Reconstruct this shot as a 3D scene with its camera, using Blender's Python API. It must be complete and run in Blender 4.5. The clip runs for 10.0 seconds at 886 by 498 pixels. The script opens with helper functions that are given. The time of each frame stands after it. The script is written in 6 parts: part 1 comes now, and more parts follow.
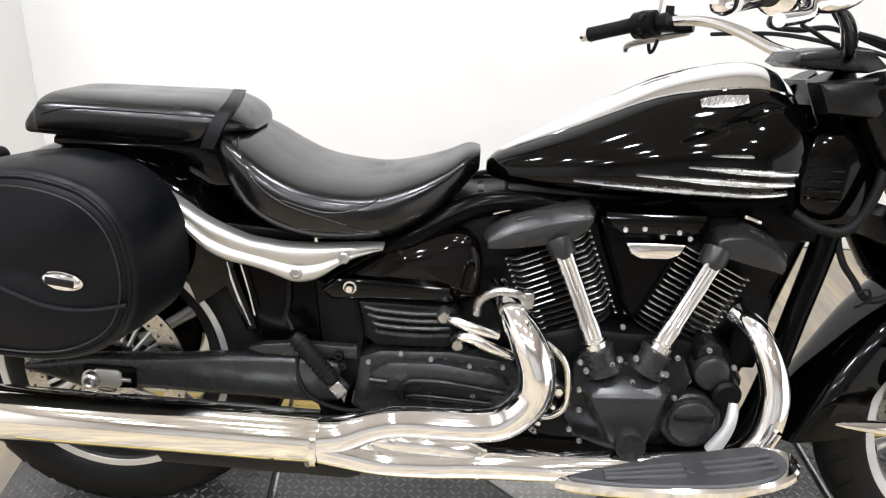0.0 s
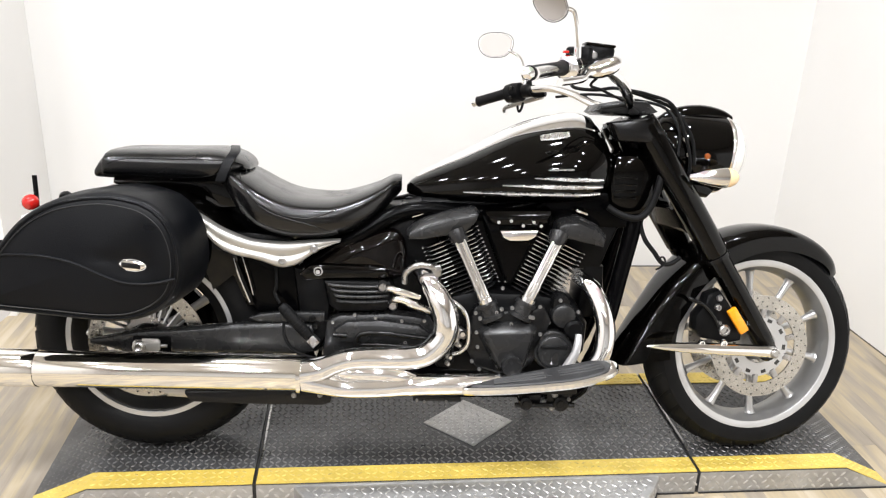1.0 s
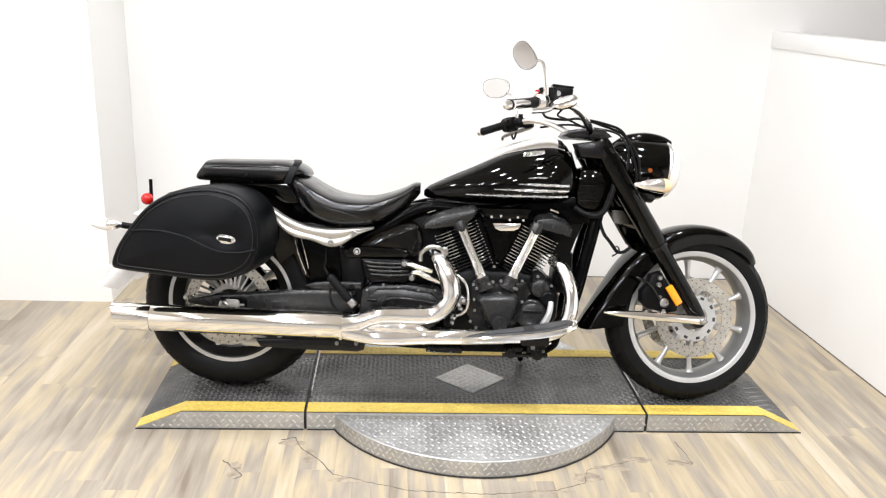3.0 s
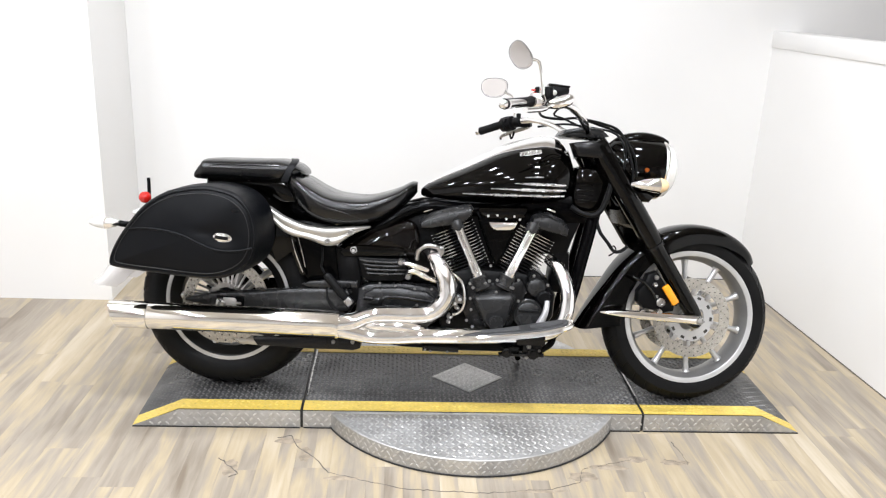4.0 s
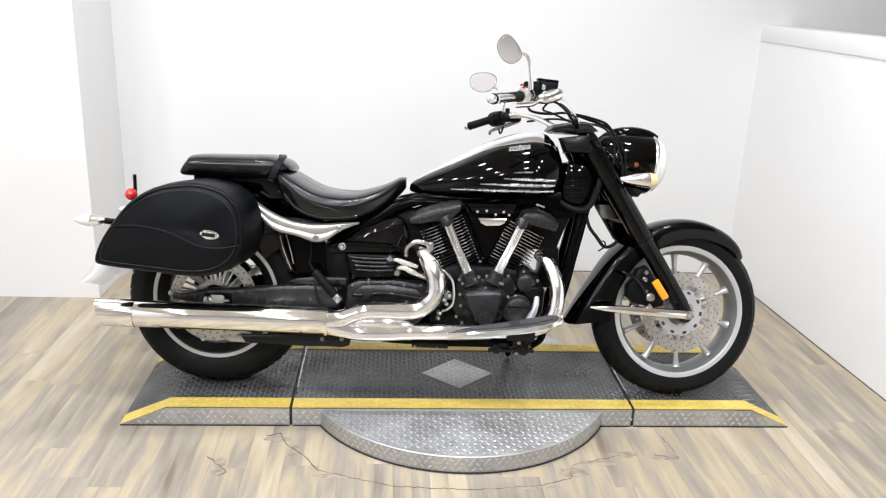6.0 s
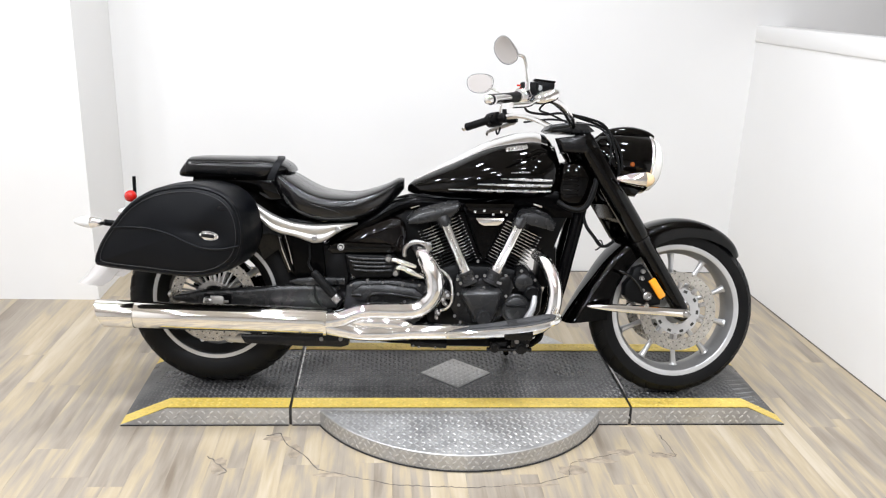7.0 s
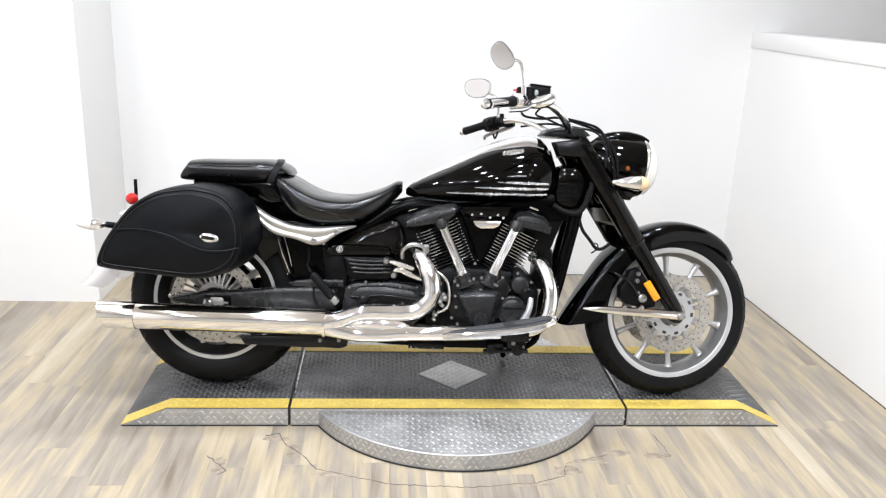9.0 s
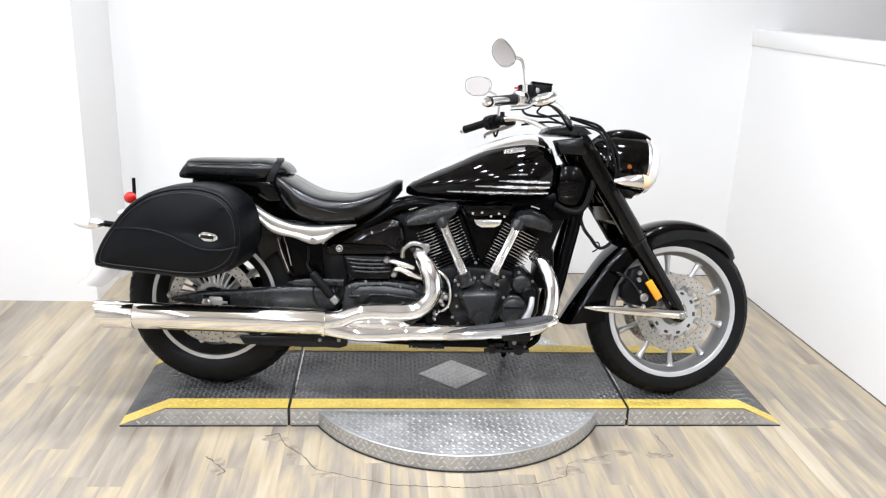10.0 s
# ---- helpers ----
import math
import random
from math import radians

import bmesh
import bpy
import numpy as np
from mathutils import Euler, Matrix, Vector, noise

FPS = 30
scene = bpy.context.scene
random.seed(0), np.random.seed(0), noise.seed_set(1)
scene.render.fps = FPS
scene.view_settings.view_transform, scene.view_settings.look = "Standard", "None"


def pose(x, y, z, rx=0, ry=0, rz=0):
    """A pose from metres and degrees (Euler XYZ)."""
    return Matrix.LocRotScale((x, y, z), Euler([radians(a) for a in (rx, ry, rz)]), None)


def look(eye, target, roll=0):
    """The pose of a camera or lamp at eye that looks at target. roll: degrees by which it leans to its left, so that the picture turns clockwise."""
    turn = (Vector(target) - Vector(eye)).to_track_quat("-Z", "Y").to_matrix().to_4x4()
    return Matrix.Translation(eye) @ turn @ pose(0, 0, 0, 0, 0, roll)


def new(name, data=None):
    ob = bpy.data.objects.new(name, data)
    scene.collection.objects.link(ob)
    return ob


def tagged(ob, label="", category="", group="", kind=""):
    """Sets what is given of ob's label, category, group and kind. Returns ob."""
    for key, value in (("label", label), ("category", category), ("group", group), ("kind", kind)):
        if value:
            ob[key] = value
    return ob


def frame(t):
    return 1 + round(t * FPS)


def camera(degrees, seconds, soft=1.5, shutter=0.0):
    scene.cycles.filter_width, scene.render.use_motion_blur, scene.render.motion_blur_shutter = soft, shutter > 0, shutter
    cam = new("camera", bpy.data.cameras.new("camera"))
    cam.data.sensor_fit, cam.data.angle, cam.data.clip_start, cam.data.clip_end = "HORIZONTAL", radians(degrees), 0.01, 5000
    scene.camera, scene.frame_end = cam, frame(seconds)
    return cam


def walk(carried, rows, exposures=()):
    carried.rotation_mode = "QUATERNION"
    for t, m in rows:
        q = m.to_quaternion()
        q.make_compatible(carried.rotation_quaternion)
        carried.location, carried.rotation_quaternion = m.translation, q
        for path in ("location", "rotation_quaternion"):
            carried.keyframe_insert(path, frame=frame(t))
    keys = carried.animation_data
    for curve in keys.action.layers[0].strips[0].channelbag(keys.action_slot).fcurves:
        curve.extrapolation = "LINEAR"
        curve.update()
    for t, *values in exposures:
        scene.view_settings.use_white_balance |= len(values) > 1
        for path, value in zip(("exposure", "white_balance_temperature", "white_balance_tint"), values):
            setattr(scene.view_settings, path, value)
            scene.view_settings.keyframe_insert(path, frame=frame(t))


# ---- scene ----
cam = camera(56.9, 10.0, 1.2)
PATH = [
    (0, (-0.288, -1.255, 1.359), (-0.205, 0.524, 0.45), 3.9),
    (0.5, (-0.274, -1.648, 1.416), (-0.079, 0.164, 0.594), 3.1),
    (1, (-0.288, -1.998, 1.47), (-0.079, -0.144, 0.75), 2.4),
    (1.5, (-0.242, -2.318, 1.501), (-0.126, -0.44, 0.823), 2.5),
    (2, (-0.28, -2.592, 1.503), (-0.135, -0.692, 0.895), 2.9),
    (2.5, (-0.289, -2.752, 1.528), (-0.146, -0.852, 0.921), 2.6),
    (4, (-0.247, -2.771, 1.53), (-0.127, -0.87, 0.921), 2.5),
    (4.5, (-0.246, -2.759, 1.529), (-0.112, -0.859, 0.918), 2.7),
    (5, (-0.245, -2.755, 1.527), (-0.109, -0.856, 0.914), 2.4),
    (5.5, (-0.24, -2.754, 1.531), (-0.099, -0.858, 0.91), 2.5),
    (7, (-0.244, -2.776, 1.528), (-0.095, -0.879, 0.913), 2.2),
    (7.5, (-0.235, -2.792, 1.529), (-0.085, -0.894, 0.918), 2.2),
    (8, (-0.242, -2.803, 1.535), (-0.09, -0.907, 0.919), 2.2),
    (8.5, (-0.237, -2.815, 1.534), (-0.081, -0.915, 0.93), 2.2),
    (9, (-0.236, -2.813, 1.53), (-0.088, -0.912, 0.927), 2.3),
    (9.5, (-0.242, -2.807, 1.527), (-0.083, -0.906, 0.925), 2.4),
    (10, (-0.244, -2.794, 1.525), (-0.091, -0.894, 0.919), 2.3),
]
walk(cam, [(t, look(eye, target, roll)) for t, eye, target, roll in PATH], [(0, 0.1, 6550, 10), (1, 0.1, 6750, 10), (1.8, 0.1, 6750, 10), (2.5, 0.14, 6750, 10), (4, 0.02, 6500, 10), (5.5, -0.1, 6400, 10), (7, -0.07, 6430, 10), (7.5, -0.04, 6380, 10), (9, 0.02, 6350, 10), (10, 0.05, 6300, 10)])

# ---- light ----
CEILING = 3.0
world = bpy.data.worlds.new("showroom_air")
world.use_nodes = True
world.node_tree.nodes["Background"].inputs["Color"].default_value = (1.0, 0.99, 0.97, 1)
world.node_tree.nodes["Background"].inputs["Strength"].default_value = 0.1
scene.world = world
LAMP_WATTS = 20.5


def ceiling_lamp(x, y):
    data = bpy.data.lights.new("downlight", "AREA")
    data.shape, data.size, data.energy, data.color = "DISK", 0.17, LAMP_WATTS, (0.95, 0.99, 1.065)
    ob = new("downlight", data)
    ob.matrix_world = pose(x, y, CEILING - 0.03)
    tagged(ob, "small round white downlight in the ceiling", "lamp", "downlights", "thing")


for row in (-3.9, -2.6, -1.3, 0.0):
    for col in (-2.1, -1.05, 0.0, 1.05):
        ceiling_lamp(col + 0.1 * row, row)

# ---- materials ----


def mat(name, base, rough=0.5, metal=0.0, var=0.0, scale=6.0, grain=0.0, bump=0.0, bscale=150.0, coat=0.0, rvar=0.0, stretch=(1, 1, 1), random_tone=0.0, spec=0.5):
    m = bpy.data.materials.new(name)
    m.use_nodes = True
    nt, n = m.node_tree, m.node_tree.nodes
    b = n["Principled BSDF"]
    b.inputs["Base Color"].default_value = (*base, 1)
    b.inputs["Roughness"].default_value = rough
    b.inputs["Metallic"].default_value = metal
    b.inputs["Coat Weight"].default_value = coat
    b.inputs["Specular IOR Level"].default_value = spec
    b.inputs["Coat Roughness"].default_value = 0.03
    if not (var or grain or bump or rvar or random_tone):
        return m
    tc = n.new("ShaderNodeTexCoord")
    mp = n.new("ShaderNodeMapping")
    mp.inputs["Scale"].default_value = stretch
    nt.links.new(tc.outputs["Object"], mp.inputs["Vector"])

    def tex(s, detail):
        t = n.new("ShaderNodeTexNoise")
        t.inputs["Scale"].default_value, t.inputs["Detail"].default_value = s, detail
        nt.links.new(mp.outputs["Vector"], t.inputs["Vector"])
        return t.outputs["Fac"]

    def ranged(fac, lo, hi):
        r = n.new("ShaderNodeMapRange")
        r.inputs["From Min"].default_value, r.inputs["From Max"].default_value = 0.3, 0.7
        r.inputs["To Min"].default_value, r.inputs["To Max"].default_value = lo, hi
        nt.links.new(fac, r.inputs["Value"])
        return r.outputs["Result"]

    def times(a, c):
        x = n.new("ShaderNodeMath")
        x.operation = "MULTIPLY"
        nt.links.new(a, x.inputs[0])
        nt.links.new(c, x.inputs[1])
        return x.outputs[0]

    gain = None
    if var:
        gain = ranged(tex(scale, 4), 1 - var, 1 + var)
    if grain:
        g = ranged(tex(bscale, 3), 1 - grain, 1 + grain)
        gain = times(gain, g) if gain else g
    if random_tone:
        oi = n.new("ShaderNodeObjectInfo")
        r = n.new("ShaderNodeMapRange")
        r.inputs["To Min"].default_value, r.inputs["To Max"].default_value = 1 - random_tone, 1 + random_tone
        nt.links.new(oi.outputs["Random"], r.inputs["Value"])
        gain = times(gain, r.outputs["Result"]) if gain else r.outputs["Result"]
    if gain:
        v = n.new("ShaderNodeVectorMath")
        v.operation = "SCALE"
        v.inputs[0].default_value = base
        nt.links.new(gain, v.inputs["Scale"])
        nt.links.new(v.outputs[0], b.inputs["Base Color"])
    if rvar:
        nt.links.new(ranged(tex(scale * 1.7, 3), rough * (1 - rvar), min(1, rough * (1 + rvar))), b.inputs["Roughness"])
    if bump:
        bn = n.new("ShaderNodeBump")
        bn.inputs["Strength"].default_value, bn.inputs["Distance"].default_value = bump, 0.002
        nt.links.new(tex(bscale, 3), bn.inputs["Height"])
        nt.links.new(bn.outputs["Normal"], b.inputs["Normal"])
    return m


PAINT = mat("gloss_black_paint", (0.0008, 0.0007, 0.0006), 0.05, spec=0.24)
# black paint tinted brown to stand in for its brownish reflection
BROWN = mat("black_paint_with_reflection_tint", (0.0022, 0.0015, 0.0013), 0.05, spec=0.26)
SATIN = mat("satin_black_casting", (0.005, 0.005, 0.0052), 0.25, var=0.15, scale=14, bump=0.05, bscale=420, rvar=0.08, spec=0.3)
MATTE = mat("matte_black_plastic", (0.0035, 0.0035, 0.0037), 0.34, var=0.2, scale=20, bump=0.06, bscale=500, spec=0.11)
FRAME = mat("black_frame_enamel", (0.0012, 0.0012, 0.0014), 0.2, var=0.2, scale=10, spec=0.07)
CHROME = mat("polished_chrome", (0.95, 0.95, 0.95), 0.06, 1.0, rvar=0.4, scale=8)
ALU = mat("brushed_aluminium", (0.52, 0.505, 0.475), 0.46, 0.92, var=0.08, scale=4, bump=0.08, bscale=90, stretch=(1, 1, 14))
PIPECHROME = mat("warm_tinted_pipe_chrome", (0.93, 0.91, 0.86), 0.07, 1.0, rvar=0.4, scale=8)
STEEL = mat("machined_steel", (0.44, 0.43, 0.42), 0.3, 1.0, var=0.12, scale=25, rvar=0.3)
RIM = mat("silver_wheel_enamel", (0.56, 0.56, 0.56), 0.3, 0.8, var=0.08, scale=12)
# dark metal; on the rear wheel it paints shade into the silver rim
DARKMETAL = mat("dark_metal_and_rim_shade", (0.028, 0.028, 0.028), 0.4, 0.7, var=0.1, scale=12)
RIMLIP = mat("pale_machined_rim_lip", (0.56, 0.56, 0.56), 0.35, 0.6, var=0.05, scale=12)
SOFTCHROME = mat("worn_chrome", (0.94, 0.94, 0.94), 0.28, 1.0, rvar=0.3, scale=20)
RUBBER = mat("tyre_rubber", (0.006, 0.006, 0.0062), 0.5, var=0.3, scale=9, bump=0.15, bscale=260, rvar=0.2, spec=0.13)
LEATHER = mat("black_saddlebag_leather", (0.002, 0.0024, 0.0034), 0.4, var=0.3, scale=5, bump=0.2, bscale=330, rvar=0.35, spec=0.17)
VINYL = mat("black_seat_vinyl", (0.0016, 0.0016, 0.0018), 0.22, var=0.15, scale=7, bump=0.11, bscale=130, rvar=0.3, spec=0.5)
THREAD = mat("dark_grey_piping", (0.009, 0.009, 0.010), 0.4, bump=0.2, bscale=600)
RED = mat("red_reflector_plastic", (0.48, 0.012, 0.008), 0.15, coat=0.4)
AMBER = mat("amber_reflector_plastic", (0.90, 0.33, 0.01), 0.25, coat=0.5, var=0.08, scale=120)
LENS = mat("frosted_clear_lens", (0.85, 0.84, 0.80), 0.12, coat=0.7)
AMBERLENS = mat("pale_amber_lens", (0.88, 0.64, 0.36), 0.15, coat=0.6)
MIRROR = mat("mirror_glass", (0.74, 0.72, 0.71), 0.02, 1.0)
WALL = mat("white_wall_paint", (0.80, 0.79, 0.77), 0.6, var=0.02, scale=1.2, bump=0.06, bscale=120)
TAN = mat("beige_wall_paint", (0.47, 0.435, 0.405), 0.65, var=0.05, scale=2)
DARKWALL = mat("unseen_far_wall", (0.58, 0.575, 0.57), 0.7, var=0.2, scale=0.9)
# white wall paint lifted slightly so the partition looks as lit as its neighbour
PARTITION = mat("lifted_white_wall_paint", (0.82, 0.81, 0.79), 0.55, var=0.02, scale=1.2, bump=0.06, bscale=120)
CEIL = mat("ceiling_tile_paint", (0.66, 0.635, 0.61), 0.8, var=0.04, scale=3)
GREYPLATE = mat("black_tread_plate", (0.08, 0.08, 0.081), 0.36, 0.4, var=0.35, scale=5, grain=0.15, bscale=70, rvar=0.3)
LUGS = mat("lighter_black_tread_lugs", (0.18, 0.178, 0.175), 0.4, 0.65, var=0.4, scale=5, rvar=0.3)
BRIGHT = mat("bright_aluminium_tread_plate", (0.46, 0.455, 0.445), 0.48, 0.68, var=0.15, scale=7, grain=0.1, bscale=60, rvar=0.3)
BRIGHTLUGS = mat("polished_aluminium_lugs", (0.60, 0.595, 0.585), 0.36, 0.8, var=0.15, scale=8)
YELLOW = mat("yellow_safety_paint", (0.68, 0.50, 0.10), 0.45, var=0.12, scale=8, grain=0.06, bscale=90, bump=0.1)
YELLOWLUGS = mat("worn_yellow_lugs", (0.70, 0.53, 0.14), 0.35, 0.0, var=0.3, scale=30, grain=0.1, bscale=200)
BOLT = mat("zinc_plated_bolt", (0.40, 0.39, 0.38), 0.3, 0.8)
GREYLENS = mat("smoky_clear_lens", (0.74, 0.74, 0.73), 0.12, coat=0.7)
PINKWALL = mat("unseen_wall_pink_tint", (0.66, 0.635, 0.615), 0.7, var=0.05, scale=1.5)
PADRUBBER = mat("grey_pad_rubber", (0.035, 0.035, 0.036), 0.5, var=0.2, scale=12, bump=0.15, bscale=300)
# rim silver darkened to carry the shade inside the front barrel
RIMSHADE = mat("shaded_silver_barrel", (0.34, 0.34, 0.335), 0.4, 0.8, var=0.1, scale=12)
# kept pale so the gaps between planks stay faint
SUBFLOOR = mat("pale_sub_floor", (0.22, 0.19, 0.155), 0.8, var=0.1, scale=4)
PALEJOINT = mat("chipped_floor_edge", (0.30, 0.248, 0.185), 0.6, var=0.3, scale=40)
GREYJOINT = mat("grey_floor_crack", (0.12, 0.105, 0.09), 0.8, var=0.3, scale=30)
DISC = mat("brake_disc_steel", (0.46, 0.44, 0.40), 0.26, 1.0, var=0.1, scale=25, rvar=0.3)
# lighter copy of the black casting, standing in for light its faces catch
CAST = mat("lifted_black_casting", (0.016, 0.016, 0.0162), 0.27, var=0.06, scale=16, bump=0.03, bscale=500, rvar=0.05, spec=0.4)
# serves real deck joints and the strips that stand for shade
SEAMDARK = mat("dark_seam_and_gap_shade", (0.02, 0.02, 0.02), 0.5)

# ---- mesh helpers ----


def spline(pts, n=6, closed=False):
    """Catmull-Rom through pts."""
    pts = [np.array(p, float) for p in pts]
    out, count = [], len(pts)
    for i in range(count if closed else count - 1):
        if closed:
            a, b, c, d = (pts[(i + k) % count] for k in (-1, 0, 1, 2))
        else:
            a, b, c, d = pts[max(i - 1, 0)], pts[i], pts[i + 1], pts[min(i + 2, count - 1)]
        for k in range(n):
            u = k / n
            out.append(0.5 * (2 * b + (c - a) * u + (2 * a - 5 * b + 4 * c - d) * u * u + (3 * b - a - 3 * c + d) * u ** 3))
    if not closed:
        out.append(pts[-1])
    return out


def skin(bm, rings, closed_ring=True, cap=True, loop=False):
    """Faces between rings of points."""
    made = [[bm.verts.new(Vector(p)) for p in ring] for ring in rings]
    m = len(made[0])
    pairs = list(zip(made, made[1:])) + ([(made[-1], made[0])] if loop else [])
    for a, b in pairs:
        for i in range(m if closed_ring else m - 1):
            j = (i + 1) % m
            bm.faces.new((a[i], a[j], b[j], b[i]))
    if cap and not loop:
        bm.faces.new(made[0][::-1])
        bm.faces.new(made[-1])
    return made


def tube(bm, pts, r, seg=12, n=6, loop=False, squash=1.0):
    """A round tube along pts; a fourth value at a point is its radius."""
    full = [tuple(p) + ((r,) if len(p) == 3 else ()) for p in pts]
    path = spline(full, n, loop) if len(full) > 2 and n > 1 else [np.array(p, float) for p in full]
    rings, up = [], None
    for i, p in enumerate(path):
        a = path[i - 1] if (i or loop) else p
        b = path[(i + 1) % len(path)] if (i + 1 < len(path) or loop) else p
        t = Vector((b - a)[:3]).normalized()
        if up is None:
            up = t.orthogonal().normalized()
        up = (up - t * up.dot(t)).normalized()
        side = t.cross(up)
        c = Vector(p[:3])
        rings.append([c + (up * math.cos(2 * math.pi * k / seg) + side * squash * math.sin(2 * math.pi * k / seg)) * p[3] for k in range(seg)])
    skin(bm, rings, loop=loop)
    return bm


def turned(bm, profile, centre, seg=48, axis="Y", closed=True):
    """A solid of revolution: profile of (radius, along)."""
    cx, cy, cz = centre
    rings = []
    for k in range(seg):
        a = 2 * math.pi * k / seg
        c, s = math.cos(a), math.sin(a)
        if axis == "Y":
            rings.append([(cx + r * c, cy + h, cz + r * s) for r, h in profile])
        elif axis == "X":
            rings.append([(cx + h, cy + r * c, cz + r * s) for r, h in profile])
        else:
            rings.append([(cx + r * c, cy + r * s, cz + h) for r, h in profile])
    skin(bm, rings, closed_ring=closed, loop=True)
    bmesh.ops.remove_doubles(bm, verts=bm.verts, dist=1e-6)
    return bm


def inset(poly, d):
    out, m = [], len(poly)
    for i in range(m):
        a, b, c = np.array(poly[i - 1]), np.array(poly[i]), np.array(poly[(i + 1) % m])
        t = c - a
        t = t / (np.linalg.norm(t) + 1e-9)
        out.append(b + d * np.array((-t[1], t[0])))
    return out


def slab(bm, outline, y_front, y_back, edge=0.006, smooth=0, dome=0.0):
    """A plate with an outline in x and z, its front towards -y, with rounded front and back edges."""
    poly = [tuple(p) for p in outline]
    if smooth:
        poly = [tuple(p) for p in spline(poly, smooth, True)]
    area = sum(poly[i - 1][0] * poly[i][1] - poly[i][0] * poly[i - 1][1] for i in range(len(poly)))
    if area < 0:
        poly = poly[::-1]
    rings = []
    for d, y in ((edge, y_back), (edge * 0.3, y_back - edge * 0.3), (0, y_back - edge), (0, y_front + edge), (edge * 0.3, y_front + edge * 0.3), (edge, y_front)):
        rings.append([(p[0], y, p[1]) for p in inset(poly, d)])
    if dome:
        for k in (0.2, 0.45, 0.7, 0.9):
            mid = np.mean(np.array(poly), axis=0)
            ring = [np.array(p) + (mid - np.array(p)) * k for p in inset(poly, edge)]
            rings.append([(p[0], y_front - dome * math.sin(k * math.pi / 2), p[1]) for p in ring])
    skin(bm, rings)
    return bm


def box(bm, centre, size, edge=0.003, turn=None, seg=2):
    made = bmesh.ops.create_cube(bm, size=1.0)["verts"]
    for v in made:
        v.co = Vector((v.co.x * size[0], v.co.y * size[1], v.co.z * size[2]))
    if edge:
        lines = list({e for v in made for e in v.link_edges})
        made = list({v for f in bmesh.ops.bevel(bm, geom=lines, offset=edge, segments=seg, profile=0.5, affect="EDGES")["faces"] for v in f.verts} | {v for v in made if v.is_valid})
    m = Matrix.Translation(centre) @ (turn or Matrix())
    for v in made:
        v.co = m @ v.co
    return bm


def hull(bm, pts, edge=0.004, seg=2):
    """A convex casting through corner points, with softened edges."""
    for p in pts:
        bm.verts.new(p)
    out = bmesh.ops.convex_hull(bm, input=bm.verts)
    bmesh.ops.delete(bm, geom=[v for v in out["geom_interior"] if isinstance(v, bmesh.types.BMVert)], context="VERTS")
    bmesh.ops.dissolve_limit(bm, angle_limit=0.02, verts=bm.verts, edges=bm.edges)
    bmesh.ops.bevel(bm, geom=list(bm.edges), offset=edge, segments=seg, profile=0.5, affect="EDGES")
    return bm


def rod(bm, a, b, r, seg=12, r2=None):
    return tube(bm, [(*a, r), (*b, r if r2 is None else r2)], r, seg, 1)


def bolt(bm, at, r=0.008, h=0.006, axis="Y"):
    """A domed bolt head that faces -y."""
    x, y, z = at
    return turned(bm, [(0.0, 0.0), (r, 0.0), (r, -h * 0.6), (r * 0.75, -h), (r * 0.5, -h), (r * 0.42, -h * 0.4), (0.0, -h * 0.4)], (x, y, z), 10, axis, closed=False)


def part(name, bm, material, parent=None, label="", sharp=38, turn=None):
    bmesh.ops.recalc_face_normals(bm, faces=bm.faces)
    if turn:
        bmesh.ops.transform(bm, matrix=turn, verts=bm.verts)
    me = bpy.data.meshes.new(name)
    bm.to_mesh(me)
    bm.free()
    me.materials.append(material)
    me.polygons.foreach_set("use_smooth", [True] * len(me.polygons))
    me.set_sharp_from_angle(angle=radians(sharp))
    ob = new(name, me)
    if parent:
        ob.parent = parent
    if label:
        tagged(ob, label)
    return ob


def B():
    return bmesh.new()


def structure(ob, label, category):
    return tagged(ob, label, category, kind="structure")


# ---- the room ----
def slabbox(name, lo, hi, material, label, category):
    bm = B()
    box(bm, [(a + b) / 2 for a, b in zip(lo, hi)], [b - a for a, b in zip(lo, hi)], 0.0)
    return structure(part(name, bm, material), label, category)


BACK, LEFTFACE, LEFTX, RIGHTX, LEDGE = 1.57, 1.055, -1.62, 1.722, 1.385
slabbox("wall_north", (-3.4, BACK, 0), (3.4, BACK + 0.12, CEILING), WALL, "plain white painted wall behind the motorcycle", "wall")
slabbox("wall_west_return", (-3.4, LEFTFACE, 0), (LEFTX, BACK - 0.002, CEILING), WALL, "white painted wall block that juts forward", "wall")
# unseen walls that close the room, toned for what chrome and paint reflect
slabbox("wall_west", (-3.52, -6.5, 0), (-3.4, BACK + 0.12, CEILING), PINKWALL, "plain unseen side wall that closes the room", "wall")
slabbox("wall_south", (-3.4, -6.62, 0), (3.4, -6.5, CEILING), DARKWALL, "plain unseen far wall that closes the room", "wall")
slabbox("wall_east", (3.4, -6.5, 0), (3.52, BACK + 0.12, CEILING), TAN, "beige wall beyond the low partition", "wall")
bm = B()
turn_e = pose(RIGHTX, BACK, 0, 0, 0, 2.3)
box(bm, (0.07, -1.96, LEDGE / 2 - 0.0425), (0.14, 4.07, LEDGE - 0.085), 0.0)
partition = structure(part("wall_partition", bm, PARTITION), "white painted low partition wall with a ledge", "wall")
partition.matrix_world = turn_e
bm = B()
box(bm, (0.07, -1.96, LEDGE - 0.0425), (0.156, 4.065, 0.085), 0.006)
ledge = structure(part("trim", bm, PARTITION), "white capping board along the low partition wall", "trim")
ledge.matrix_world = turn_e
bm = B()
box(bm, (-0.002, -1.96, 0.002), (0.004, 4.06, 0.004), 0.0)
